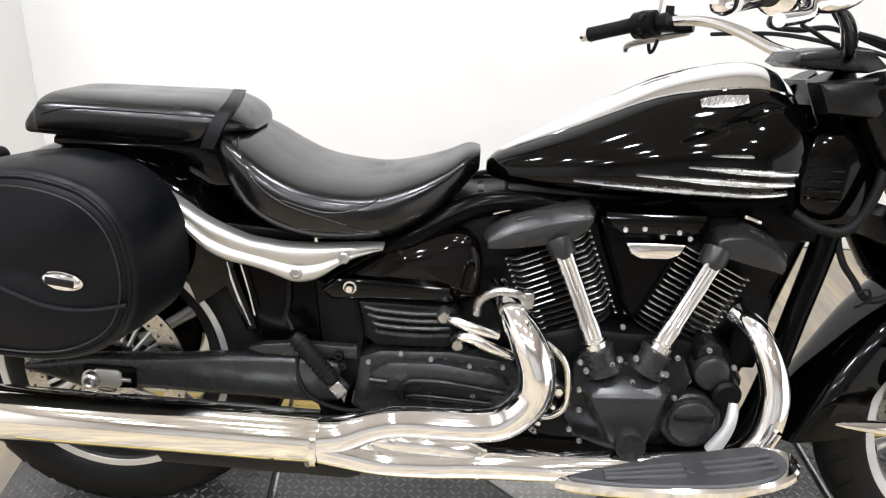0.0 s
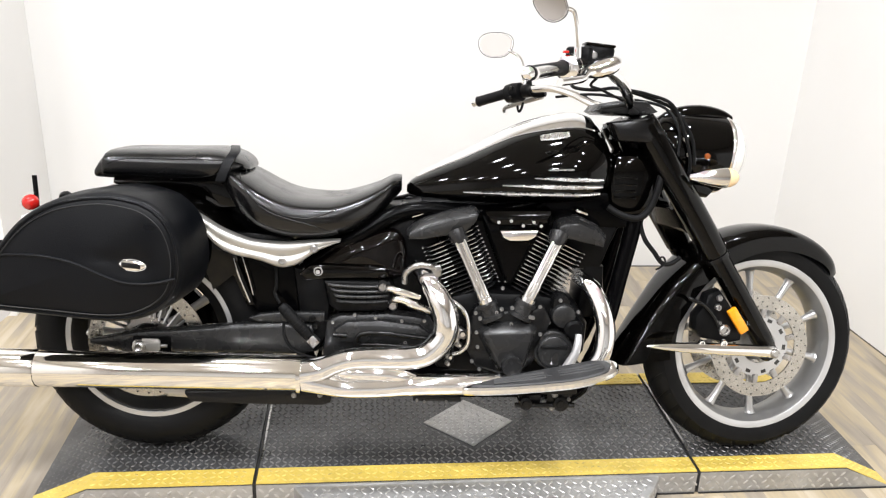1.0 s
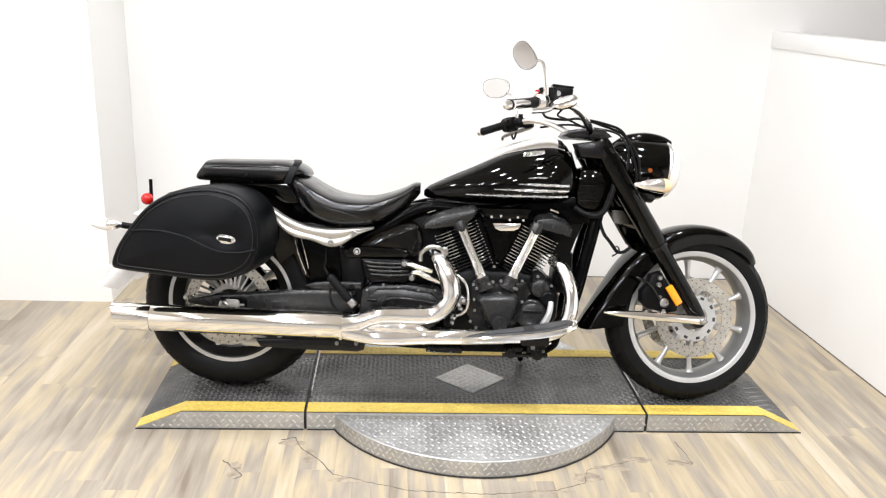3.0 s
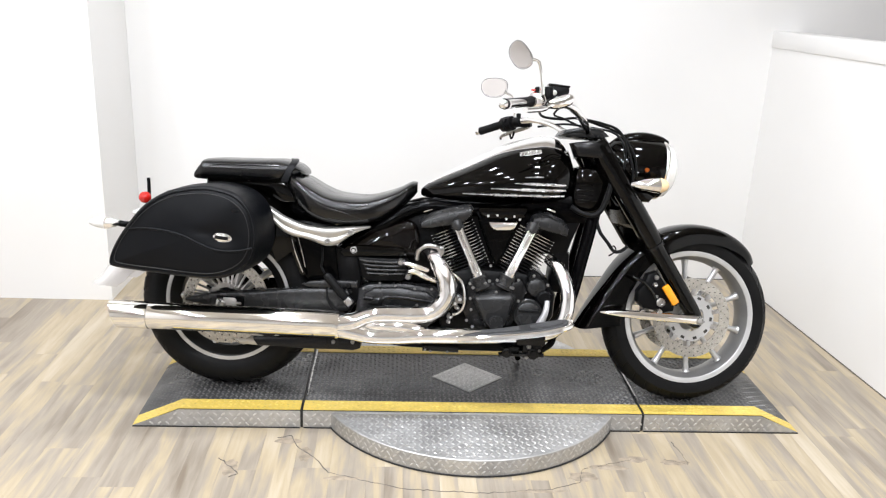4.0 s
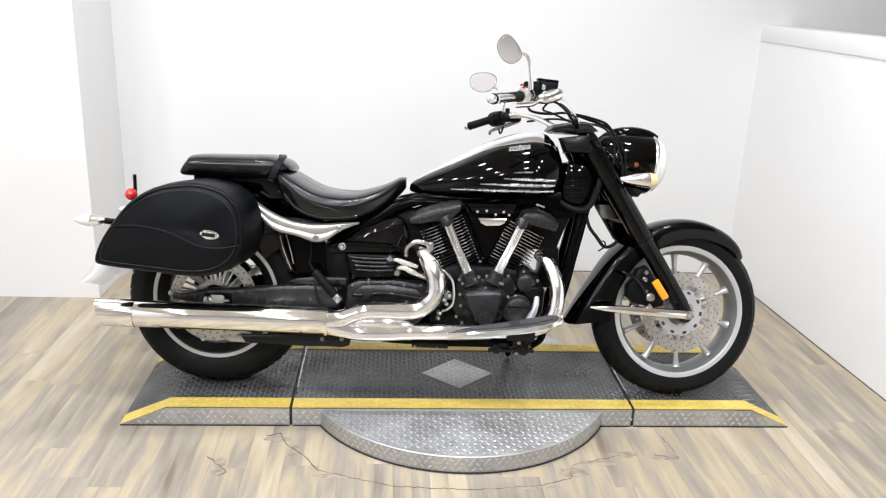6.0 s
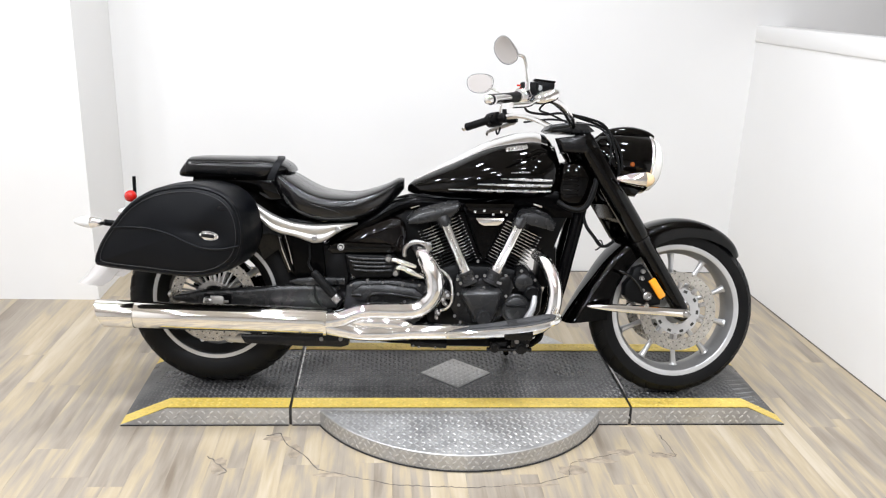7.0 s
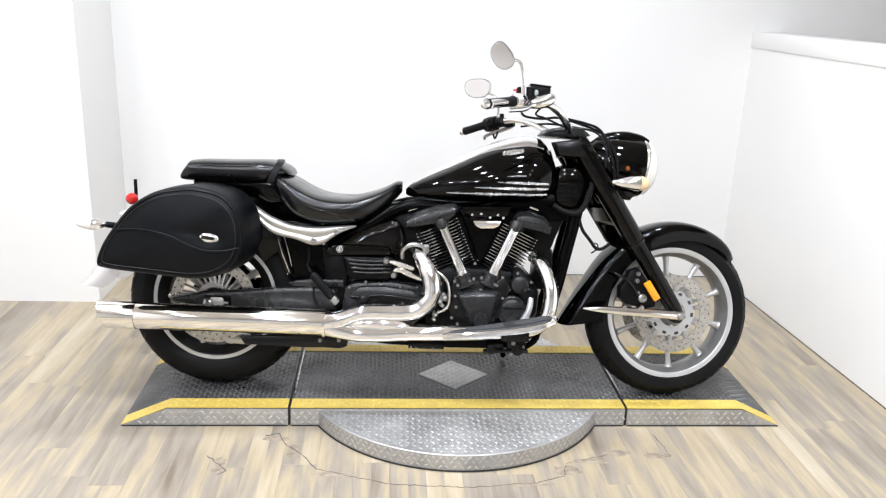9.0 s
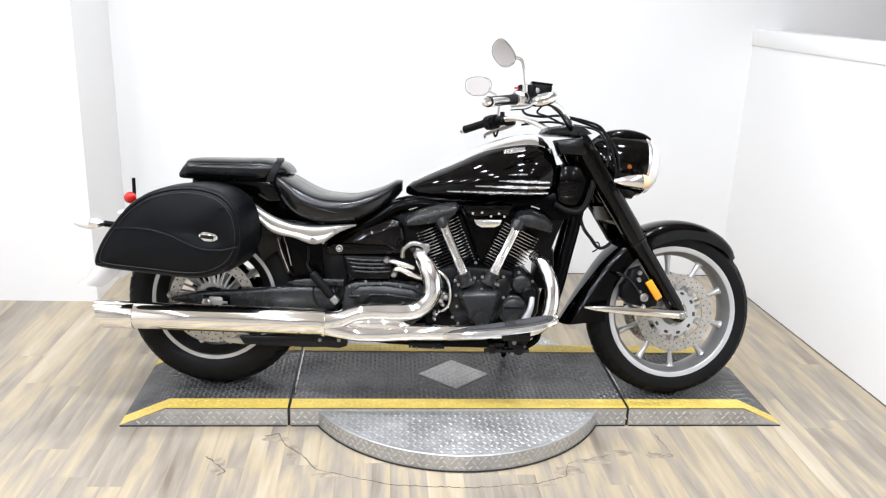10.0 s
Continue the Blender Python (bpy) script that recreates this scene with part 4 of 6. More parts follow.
def head_cover(barrel, outline, face, rib, clip_at, flip):
    """A long cast rocker cover with a chamfered crown, a cross rib and a stub over the pushrods."""
    shell = [(x, y, z) for x, z in outline for y in (-0.124, 0.11)] + [(x, -0.152, z) for x, z in face]
    cover = part("rocker_cover", hull(B(), shell, 0.004), CAST, barrel, "matte black rocker cover", 25)
    part("cover_rib", hull(B(), [(x, y, z) for x, z in rib for y in (-0.118, -0.136)], 0.003), CAST, cover, "raised rib on the cover", 25)
    bm = B()
    box(bm, clip_at, (0.034, 0.03, 0.008), 0.003, Matrix.Rotation(radians(18 * flip), 4, "Y"))
    part("cover_clip", bm, CHROME, cover, "small chrome clip")
    return cover


ROCKER_R = [(-0.153, 0.627), (-0.158, 0.650), (-0.143, 0.666), (-0.108, 0.686), (-0.041, 0.706), (0.022, 0.718), (0.036, 0.702), (0.025, 0.676), (-0.004, 0.650), (-0.058, 0.640), (-0.113, 0.629)]
ROCKER_F = [(0.240, 0.645), (0.243, 0.684), (0.258, 0.694), (0.302, 0.699), (0.352, 0.677), (0.379, 0.649), (0.372, 0.617), (0.324, 0.627), (0.285, 0.637)]
FACE_R = [(-0.150, 0.629), (-0.152, 0.644), (-0.105, 0.665), (-0.04, 0.686), (0.018, 0.698), (0.030, 0.697), (0.022, 0.677), (-0.004, 0.652), (-0.058, 0.642), (-0.113, 0.631)]
FACE_F = [(0.243, 0.647), (0.247, 0.673), (0.262, 0.679), (0.300, 0.681), (0.347, 0.660), (0.370, 0.641), (0.368, 0.620), (0.324, 0.629), (0.285, 0.639)]
cover_r = head_cover(rear_cyl, ROCKER_R, FACE_R, [(-0.112, 0.664), (-0.104, 0.683), (-0.078, 0.692), (-0.072, 0.674), (-0.085, 0.664)], (-0.128, -0.10, 0.690), -1)
cover_f = head_cover(front_cyl, ROCKER_F, FACE_F, [(0.300, 0.672), (0.302, 0.694), (0.326, 0.687), (0.338, 0.668), (0.322, 0.662)], (0.312, -0.10, 0.706), 1)
for a, b, cover in (((0.054, -0.165, 0.474), (-0.0215, -0.158, 0.640), cover_r), ((0.170, -0.165, 0.478), (0.2445, -0.158, 0.640), cover_f)):
    axis = (Vector(b) - Vector(a)).normalized()
    across = Vector((-axis.z, 0, axis.x)).normalized()
    for off in (-1, 1):
        shift = across * 0.0078 * off
        pa, pb = Vector(a) + shift, Vector(b) + shift
        part("pushrod_tube", tube(B(), [(*along(pa, pb, f), r) for f, r in ((0.0, 0.0105), (0.05, 0.0108), (0.055, 0.0095), (0.25 if off > 0 else 0.22, 0.0098), (0.27, 0.008), (1.0, 0.008))], 0.008, 16, 1), CHROME, engine, "chrome pushrod tube")
    part("tube_collar", tube(B(), [(*(Vector(a) - axis * 0.008), 0.0215), (*(Vector(a) + axis * 0.004), 0.0215), (*(Vector(a) + axis * 0.006), 0.017)], 0.02, 20, 1), CHROME, engine, "chrome collar at the tube foot")
    c = Vector(a) - axis * 0.008
    block = part("lifter_block", tube(B(), [(*(c - axis * 0.046), 0.036), (*(c - axis * 0.036), 0.036), (*(c - axis * 0.034), 0.0275), (*(c - axis * 0.012), 0.0265), (*(c - axis * 0.011), 0.0295), (*(c - axis * 0.002), 0.0295), (*c, 0.026)], 0.026, 24, 1), CAST, engine, "black lifter block")
    for off in (-1, 1):
        q = c - axis * 0.03 + across * 0.031 * off
        part("block_bolt", bolt(B(), (q.x, -0.178, q.z), 0.0058, 0.008), BOLT, block)
    part("pushrod_stub", tube(B(), [(*(Vector(b) - axis * 0.016 + Vector((0, 0.012, 0))), 0.0215), (*(Vector(b) - axis * 0.008 + Vector((0, 0.012, 0))), 0.024), (*(Vector(b) + axis * 0.014 + Vector((0, 0.02, 0))), 0.026)], 0.024, 24, 1), CAST, cover, "black stub over the pushrods")
# covers on the right of the crankcase
bm = B()
slab(bm, [(0.015, 0.425), (0.03, 0.46), (0.09, 0.445), (0.125, 0.45), (0.16, 0.445), (0.215, 0.46), (0.235, 0.42), (0.215, 0.36), (0.19, 0.30), (0.15, 0.268), (0.10, 0.268), (0.03, 0.29), (0.005, 0.34)], -0.175, -0.13, 0.012)
timing = part("timing_cover", bm, SATIN, engine, "satin black timing cover")
face = [(0.05, -0.215, 0.393), (0.178, -0.215, 0.40), (0.156, -0.212, 0.30), (0.098, -0.212, 0.298), (0.078, -0.182, 0.416), (0.168, -0.182, 0.42)]
face += [(x, -0.15, z) for x, z in ((0.06, 0.422), (0.185, 0.426), (0.21, 0.40), (0.172, 0.282), (0.082, 0.28), (0.022, 0.392))]
part("cover_face", hull(B(), face, 0.004), CAST, timing, "raised shield-shaped face")
part("oil_filler_cap", turned(B(), [(0.0, -0.020), (0.021, -0.020), (0.0215, -0.022), (0.0255, -0.022), (0.027, -0.018), (0.0275, 0.0), (0.0275, 0.03)], (0.125, -0.216, 0.312), 32, closed=False), CAST, timing, "round black cap")
bm = B()
turned(bm, [(0.0, -0.022), (0.037, -0.022), (0.042, -0.019), (0.044, -0.010), (0.050, -0.010), (0.054, -0.006), (0.055, 0.02)], (0.242, -0.165, 0.338), 40, closed=False)
clutch = part("round_cover", bm, CAST, engine, "round black engine cover")
bm = B()
box(bm, (0.242, -0.189, 0.352), (0.072, 0.006, 0.012), 0.003)
part("cover_rib", bm, SATIN, clutch)
part("pump_cover", turned(B(), [(0.0, -0.028), (0.024, -0.028), (0.031, -0.024), (0.034, -0.01), (0.034, 0.04)], (0.268, -0.148, 0.432), 32, closed=False), CAST, engine, "small round black cover")
part("pump_cover", turned(B(), [(0.0, -0.03), (0.02, -0.03), (0.026, -0.024), (0.028, 0.0), (0.03, 0.04)], (0.296, -0.158, 0.398), 32, closed=False), MATTE, engine)
part("pump_cover", turned(B(), [(0.0, -0.02), (0.022, -0.02), (0.026, -0.014), (0.027, 0.04)], (0.262, -0.14, 0.462), 28, closed=False), SATIN, engine)
part("oil_line", tube(B(), [(0.305, -0.195, 0.39, 0.009), (0.302, -0.205, 0.37, 0.0105), (0.296, -0.21, 0.345, 0.011), (0.284, -0.208, 0.318, 0.013), (0.275, -0.205, 0.30, 0.013)], 0.011, 14, 4), RIMLIP, engine, "pale metal oil line")
for x, y, z in ((0.102, -0.15, 0.503), (0.084, -0.186, 0.445), (0.124, -0.186, 0.414), (0.174, -0.186, 0.434), (0.203, -0.165, 0.457), (0.034, -0.175, 0.387), (0.038, -0.175, 0.347), (0.024, -0.175, 0.307), (0.229, -0.163, 0.414), (0.258, -0.16, 0.474), (0.309, -0.155, 0.442), (0.205, -0.175, 0.384), (0.03, -0.175, 0.44), (0.045, -0.175, 0.285), (0.246, -0.176, 0.366)):
    part("engine_bolt", bolt(B(), (x, y, z), 0.0054, 0.006), BOLT, engine)
# the space between the cylinders
bm = B()
slab(bm, [(0.045, 0.695), (0.225, 0.70), (0.205, 0.655), (0.155, 0.545), (0.128, 0.50), (0.105, 0.53), (0.06, 0.64)], -0.118, 0.06, 0.012)
air = part("air_cleaner_cover", bm, FRAME, engine, "gloss black cover between the cylinders")
bm = B()
slab(bm, [(0.09, 0.659), (0.19, 0.662), (0.186, 0.642), (0.165, 0.632), (0.118, 0.630), (0.098, 0.638)], -0.150, -0.115, 0.005)
part("cover_badge", bm, CHROME, air, "chrome bar on the cover")
bm = B()
slab(bm, [(0.05, 0.71), (0.225, 0.715), (0.222, 0.678), (0.19, 0.670), (0.088, 0.668), (0.058, 0.678)], -0.14, -0.04, 0.012)
part("cover_cap", bm, PAINT, air)
for x, z in ((0.085, 0.68), (0.118, 0.684), (0.15, 0.672), (0.178, 0.682), (0.198, 0.672)):
    part("small_fitting", bolt(B(), (x, -0.14, z), 0.006, 0.008), CHROME, air)
# dark fillers added behind the cylinders and under the tank to black out gaps
bm = B()
slab(bm, [(-0.05, 0.70), (0.27, 0.70), (0.25, 0.56), (0.21, 0.45), (0.0, 0.45), (-0.02, 0.56)], -0.05, 0.08, 0.01)
part("intake_box", bm, MATTE, engine, "matte black filler between the cylinders")
bm = B()
slab(bm, [(-0.22, 0.70), (-0.10, 0.715), (-0.06, 0.60), (-0.02, 0.48), (-0.05, 0.42), (-0.22, 0.42)], -0.085, 0.09, 0.012)
part("battery_box", bm, MATTE, bike, "matte black filler behind the engine")
bm = B()
slab(bm, [(-0.12, 0.735), (0.39, 0.76), (0.455, 0.74), (0.45, 0.66), (0.36, 0.66), (0.30, 0.69), (-0.05, 0.69)], -0.075, 0.075, 0.012)
part("frame_spine", bm, FRAME, bike, "black filler under the tank")
bm = B()
slab(bm, [(0.25, 0.54), (0.385, 0.542), (0.405, 0.60), (0.43, 0.66), (0.43, 0.71), (0.28, 0.71)], -0.06, 0.08, 0.008)
part("front_guard", bm, MATTE, engine, "black filler before the front cylinder")
bm = B()
slab(bm, [(0.328, 0.40), (0.385, 0.40), (0.40, 0.45), (0.395, 0.55), (0.338, 0.55)], -0.06, 0.08, 0.008)
part("front_guard", bm, MATTE, engine)
# more filler panels, added behind the side cover and under the seat
bm = B()
slab(bm, [(-0.47, 0.62), (-0.30, 0.66), (-0.16, 0.71), (-0.14, 0.52), (-0.44, 0.50)], -0.06, 0.06, 0.01)
part("frame_gusset", bm, FRAME, bike, "black filler panel behind the side cover")
bm = B()
slab(bm, [(-0.68, 0.61), (-0.46, 0.60), (-0.45, 0.65), (-0.56, 0.70), (-0.60, 0.765), (-0.68, 0.77)], -0.06, 0.06, 0.01)
part("seat_base", bm, FRAME, bike, "black filler panel under the seat")
# gearbox and side covers
bm = B()
slab(bm, [(-0.37, 0.40), (-0.33, 0.418), (-0.20, 0.425), (-0.09, 0.412), (-0.06, 0.38), (-0.07, 0.30), (-0.12, 0.26), (-0.33, 0.26), (-0.38, 0.30)], -0.135, 0.13, 0.014)
gearbox = part("gearbox", bm, CAST, bike, "satin black gearbox")
bm = B()
slab(bm, [(-0.345, 0.385), (-0.31, 0.408), (-0.22, 0.413), (-0.12, 0.40), (-0.085, 0.375), (-0.095, 0.35), (-0.13, 0.342), (-0.33, 0.348)], -0.163, -0.13, 0.013, dome=0.004)
part("gearbox_cover", bm, CAST, gearbox, "rounded black gearbox cover")
part("cover_rib", tube(B(), [(-0.286, -0.164, 0.338), (-0.284, -0.168, 0.362), (-0.266, -0.172, 0.378), (-0.20, -0.174, 0.379), (-0.096, -0.170, 0.366)], 0.0065, 10, 5), SATIN, gearbox)
part("cover_rib", tube(B(), [(-0.345, -0.162, 0.37), (-0.31, -0.166, 0.37)], 0.0065, 10, 1), SATIN, gearbox)
part("cover_rib", tube(B(), [(-0.275, -0.158, 0.334), (-0.26, -0.162, 0.345), (-0.12, -0.16, 0.338)], 0.0055, 10, 4), SATIN, gearbox)
for x, z in ((-0.348, 0.404), (-0.29, 0.425), (-0.235, 0.418), (-0.165, 0.41), (-0.155, 0.352), (-0.105, 0.412)):
    part("cover_bolt", bolt(B(), (x, -0.158, z), 0.005, 0.006), BOLT, gearbox)
bm = B()
slab(bm, [(-0.372, 0.515), (-0.20, 0.515), (-0.188, 0.50), (-0.192, 0.45), (-0.21, 0.432), (-0.335, 0.428), (-0.36, 0.445)], -0.145, 0.1, 0.012)
ribbed = part("ribbed_cover", bm, MATTE, bike, "matte black ribbed side cover")
for k, z in enumerate((0.503, 0.489, 0.475, 0.461)):
    part("rib", tube(B(), [(-0.36 + 0.008 * k, -0.143, z + 0.001), (-0.33, -0.149, z - 0.002), (-0.26, -0.151, z - 0.003), (-0.205, -0.146, z)], 0.0048, 8, 4), CAST, ribbed)
bm = B()
slab(bm, [(-0.425, 0.515), (-0.41, 0.548), (-0.36, 0.588), (-0.31, 0.624), (-0.245, 0.644), (-0.19, 0.648), (-0.162, 0.62), (-0.156, 0.555), (-0.185, 0.515)], -0.125, 0.1, 0.016, smooth=3, dome=0.012)
side = part("side_cover", bm, BROWN, bike, "gloss black side cover, tinted brown for its reflection", 50)
bm = B()
slab(bm, [(-0.44, 0.53), (-0.41, 0.556), (-0.35, 0.558), (-0.21, 0.552), (-0.20, 0.522), (-0.36, 0.518), (-0.42, 0.512)], -0.146, -0.11, 0.01)
part("lower_cover", bm, PAINT, side)
part("cover_bolt", turned(B(), [(0.0, -0.012), (0.006, -0.012), (0.009, -0.008), (0.0095, 0.0), (0.012, 0.0), (0.012, 0.006)], (-0.388, -0.147, 0.539), 20, closed=False), CHROME, side, "large chrome bolt")
bm = B()
slab(bm, [(-0.455, 0.545), (-0.40, 0.535), (-0.372, 0.515), (-0.358, 0.45), (-0.365, 0.36), (-0.395, 0.31), (-0.43, 0.31), (-0.44, 0.42)], -0.13, 0.12, 0.012)
part("pivot_plate", bm, MATTE, bike, "satin black pivot plate")
bm = B()
slab(bm, [(-0.57, 0.410), (-0.54, 0.422), (-0.48, 0.428), (-0.37, 0.428), (-0.37, 0.402), (-0.48, 0.398), (-0.545, 0.398)], -0.152, -0.13, 0.006)
part("peg_bracket", bm, CAST, bike, "black spear-shaped bracket")
peg = part("folded_footpeg", tube(B(), [(-0.482, -0.175, 0.452, 0.010), (-0.476, -0.175, 0.446, 0.0145), (-0.412, -0.178, 0.374, 0.0145), (-0.408, -0.178, 0.37, 0.012)], 0.014, 16, 1), RUBBER, bike, "folded rubber passenger footpeg")
for k in range(9):
    f = 0.06 + 0.1 * k
    c0 = Vector((-0.476, -0.175, 0.446)).lerp(Vector((-0.412, -0.178, 0.374)), f)
    d0 = Vector((0.064, -0.003, -0.072)).normalized() * 0.002
    part("peg_rib", tube(B(), [(*(c0 - d0), 0.0165), (*(c0 + d0), 0.0165)], 0.016, 16, 1), RUBBER, peg)
bm = B()
box(bm, (-0.397, -0.178, 0.358), (0.028, 0.026, 0.026), 0.004, Matrix.Rotation(radians(45), 4, "Y"))
part("footpeg_joint", bm, STEEL, peg, "steel footpeg joint")
for x, z in ((-0.395, 0.392), (-0.402, 0.412)):
    part("peg_bolt", bolt(B(), (x, -0.152, z), 0.009, 0.012), SATIN, peg)
part("brake_hose", tube(B(), [(-0.478, -0.15, 0.40), (-0.474, -0.158, 0.36), (-0.45, -0.16, 0.325), (-0.40, -0.158, 0.305), (-0.36, -0.15, 0.30)], 0.0045, 8, 6), RUBBER, bike, "thin black hose")
part("cable_loom", tube(B(), [(-0.50, -0.13, 0.545), (-0.498, -0.14, 0.50), (-0.502, -0.14, 0.475), (-0.488, -0.15, 0.452)], 0.0045, 8, 6), RUBBER, bike, "thin black cable")
# struts before the rear wheel
bm = B()
slab(bm, [(-0.645, 0.60), (-0.615, 0.60), (-0.56, 0.46), (-0.555, 0.44), (-0.578, 0.438), (-0.60, 0.49)], -0.135, -0.10, 0.006)
strut = part("fender_strut", bm, PAINT, bike, "gloss black fender strut")
# thin chrome lines put in for glints on the gloss strut
bm = B()
tube(bm, [(-0.612, -0.137, 0.575), (-0.596, -0.137, 0.52), (-0.568, -0.137, 0.45)], 0.0028, 8, 4)
part("strut_edge", bm, CHROME, strut, "thin chrome line standing for a glint")
bm = B()
tube(bm, [(-0.59, -0.136, 0.58), (-0.572, -0.136, 0.52), (-0.56, -0.136, 0.47)], 0.002, 8, 4)
part("strut_edge", bm, CHROME, strut)
# inner mudguard plate, widened to black out the gaps beside the strut
bm = B()
slab(bm, [(-0.67, 0.64), (-0.46, 0.63), (-0.44, 0.42), (-0.52, 0.395), (-0.575, 0.44), (-0.62, 0.54)], -0.125, -0.104, 0.008)
part("inner_guard", bm, FRAME, bike, "black inner mudguard")
# coolant and oil pipes beside the rear exhaust
for pts, r in (
    ([(-0.215, -0.16, 0.502), (-0.195, -0.18, 0.503), (-0.165, -0.188, 0.496), (-0.12, -0.18, 0.482)], 0.0098),
    ([(-0.19, -0.16, 0.462), (-0.184, -0.18, 0.474), (-0.165, -0.188, 0.476), (-0.135, -0.19, 0.463), (-0.09, -0.18, 0.446)], 0.0105),
):
    part("oil_pipe", tube(B(), pts, r, 14, 6), CHROME, engine, "chrome oil pipe")
for x, z in ((-0.19, 0.455), (-0.218, 0.505)):
    bm = B()
    turned(bm, [(0.0, -0.012), (0.009, -0.012), (0.0125, -0.006), (0.0125, 0.02)], (x, -0.165, z), 16, closed=False)
    part("pipe_union", bm, STEEL, engine)
for x, z, w in ((-0.024, 0.428, 0.026), (-0.005, 0.381, 0.03), (-0.022, 0.366, 0.024), (-0.012, 0.350, 0.018), (-0.036, 0.316, 0.020), (-0.040, 0.298, 0.016)):
    bm = B()
    box(bm, (x, -0.158, z), (w, 0.034, w * 0.8), 0.004, Matrix.Rotation(0.5, 4, "Y"))
    fitting = part("fitting", bm, STEEL, engine, "small steel fitting")
    part("fitting_nut", turned(B(), [(0.0, -0.012), (w * 0.24, -0.012), (w * 0.32, -0.008), (w * 0.32, 0.0)], (x + 0.002, -0.174, z + 0.002), 6, closed=False), CHROME, fitting)
part("oil_pipe", tube(B(), [(-0.052, -0.165, 0.481), (-0.021, -0.185, 0.466), (0.002, -0.188, 0.441), (0.012, -0.188, 0.398), (0.011, -0.186, 0.358), (-0.007, -0.18, 0.335), (-0.026, -0.17, 0.325)], 0.0062, 12, 6), CHROME, engine, "looping chrome oil pipe")
part("breather_hose", tube(B(), [(-0.03, -0.15, 0.45), (-0.012, -0.17, 0.43), (-0.018, -0.172, 0.395), (-0.03, -0.168, 0.36), (-0.028, -0.16, 0.30)], 0.0055, 10, 6), RUBBER, engine, "thin black hose")
# underside
bm = B()
slab(bm, [(-0.42, 0.225), (-0.36, 0.205), (-0.20, 0.188), (0.0, 0.182), (0.25, 0.185), (0.34, 0.235), (0.34, 0.27), (-0.40, 0.275)], -0.13, 0.13, 0.012)
under = part("engine_cradle", bm, FRAME, bike, "black engine cradle")
for outline, y in (
    ([(-0.47, 0.235), (-0.345, 0.235), (-0.35, 0.196), (-0.375, 0.188), (-0.45, 0.19), (-0.468, 0.205)], -0.205),
    ([(0.15, 0.222), (0.215, 0.225), (0.21, 0.187), (0.16, 0.187)], -0.20),
    ([(0.225, 0.242), (0.295, 0.245), (0.295, 0.205), (0.28, 0.186), (0.228, 0.186)], -0.21),
    ([(-0.13, 0.205), (0.0, 0.203), (0.0, 0.183), (-0.13, 0.185)], -0.16),
):
    part("cradle_bracket", slab(B(), outline, y, -0.11, 0.005), SATIN, under, "black cradle bracket")
for x, y, z, r in ((-0.445, -0.205, 0.217, 0.0075), (-0.377, -0.205, 0.219, 0.0075), (0.247, -0.21, 0.228, 0.0085), (0.22, -0.2, 0.205, 0.005), (0.285, -0.21, 0.215, 0.005), (0.24, -0.21, 0.19, 0.007), (-0.12, -0.16, 0.19, 0.004), (-0.10, -0.16, 0.186, 0.004), (-0.04, -0.16, 0.186, 0.004)):
    part("bracket_bolt", bolt(B(), (x, y, z), r, 0.007), BOLT, under)
for x, z, r in ((0.168, 0.205, 0.017), (0.262, 0.205, 0.020)):
    part("hanger_bush", turned(B(), [(0.0, -0.014), (r * 0.55, -0.014), (r * 0.6, -0.010), (r, -0.008), (r, 0.05), (0.0, 0.05)], (x, -0.215, z), 20, closed=False), SATIN, under, "round black hanger bush")
part("hanger_rod", tube(B(), [(0.14, -0.212, 0.198, 0.007), (0.30, -0.214, 0.200, 0.007)], 0.007, 10, 1), SATIN, under)
part("hanger_rod", tube(B(), [(0.285, -0.205, 0.21, 0.010), (0.325, -0.19, 0.235, 0.012), (0.34, -0.16, 0.262, 0.012)], 0.01, 10, 4), FRAME, under)
part("side_stand", tube(B(), [(0.2, 0.14, 0.22, 0.013), (0.24, 0.20, 0.13, 0.012), (0.262, 0.265, 0.062, 0.012)], 0.012, 12, 3), FRAME, bike, "black side stand")
bm = B()
slab(bm, [(-0.73, 0.222), (-0.36, 0.24), (-0.36, 0.19), (-0.5, 0.186), (-0.715, 0.192)], -0.2, -0.18, 0.006)
part("lower_arm_guard", bm, SATIN, bike, "black lower swing arm guard")
caliper = part("rear_caliper", slab(B(), [(-0.83, 0.205), (-0.72, 0.20), (-0.70, 0.185), (-0.72, 0.168), (-0.80, 0.172)], -0.115, -0.07, 0.01), ALU, bike, "pale metal rear brake caliper")

# footboard
FBO = [(-0.01, -0.292), (0.04, -0.272), (0.14, -0.25), (0.26, -0.234), (0.335, -0.236), (0.378, -0.262), (0.388, -0.30), (0.37, -0.338), (0.315, -0.356), (0.22, -0.354), (0.10, -0.336), (0.02, -0.312)]


def board(bm, scale, z0, z1, edge):
    poly = spline(FBO, 5, True)
    mid = np.array((0.20, -0.30))
    poly = [mid + (p - mid) * scale for p in poly]
    area = sum(poly[i - 1][0] * poly[i][1] - poly[i][0] * poly[i - 1][1] for i in range(len(poly)))
    poly = poly if area > 0 else poly[::-1]
    rings = [[(p[0], p[1], z + 0.270 + 0.15 * p[0] + 0.25 * max(0, p[0] - 0.25) ** 1.5) for p in inset(poly, d)] for d, z in ((edge, z0), (0, z0 + edge), (0, z1 - edge), (edge, z1))]
    skin(bm, rings)
    return bm


fb = part("footboard", board(B(), 1.0, -0.014, 0.006, 0.005), CHROME, bike, "chrome rider footboard with rubber pad")
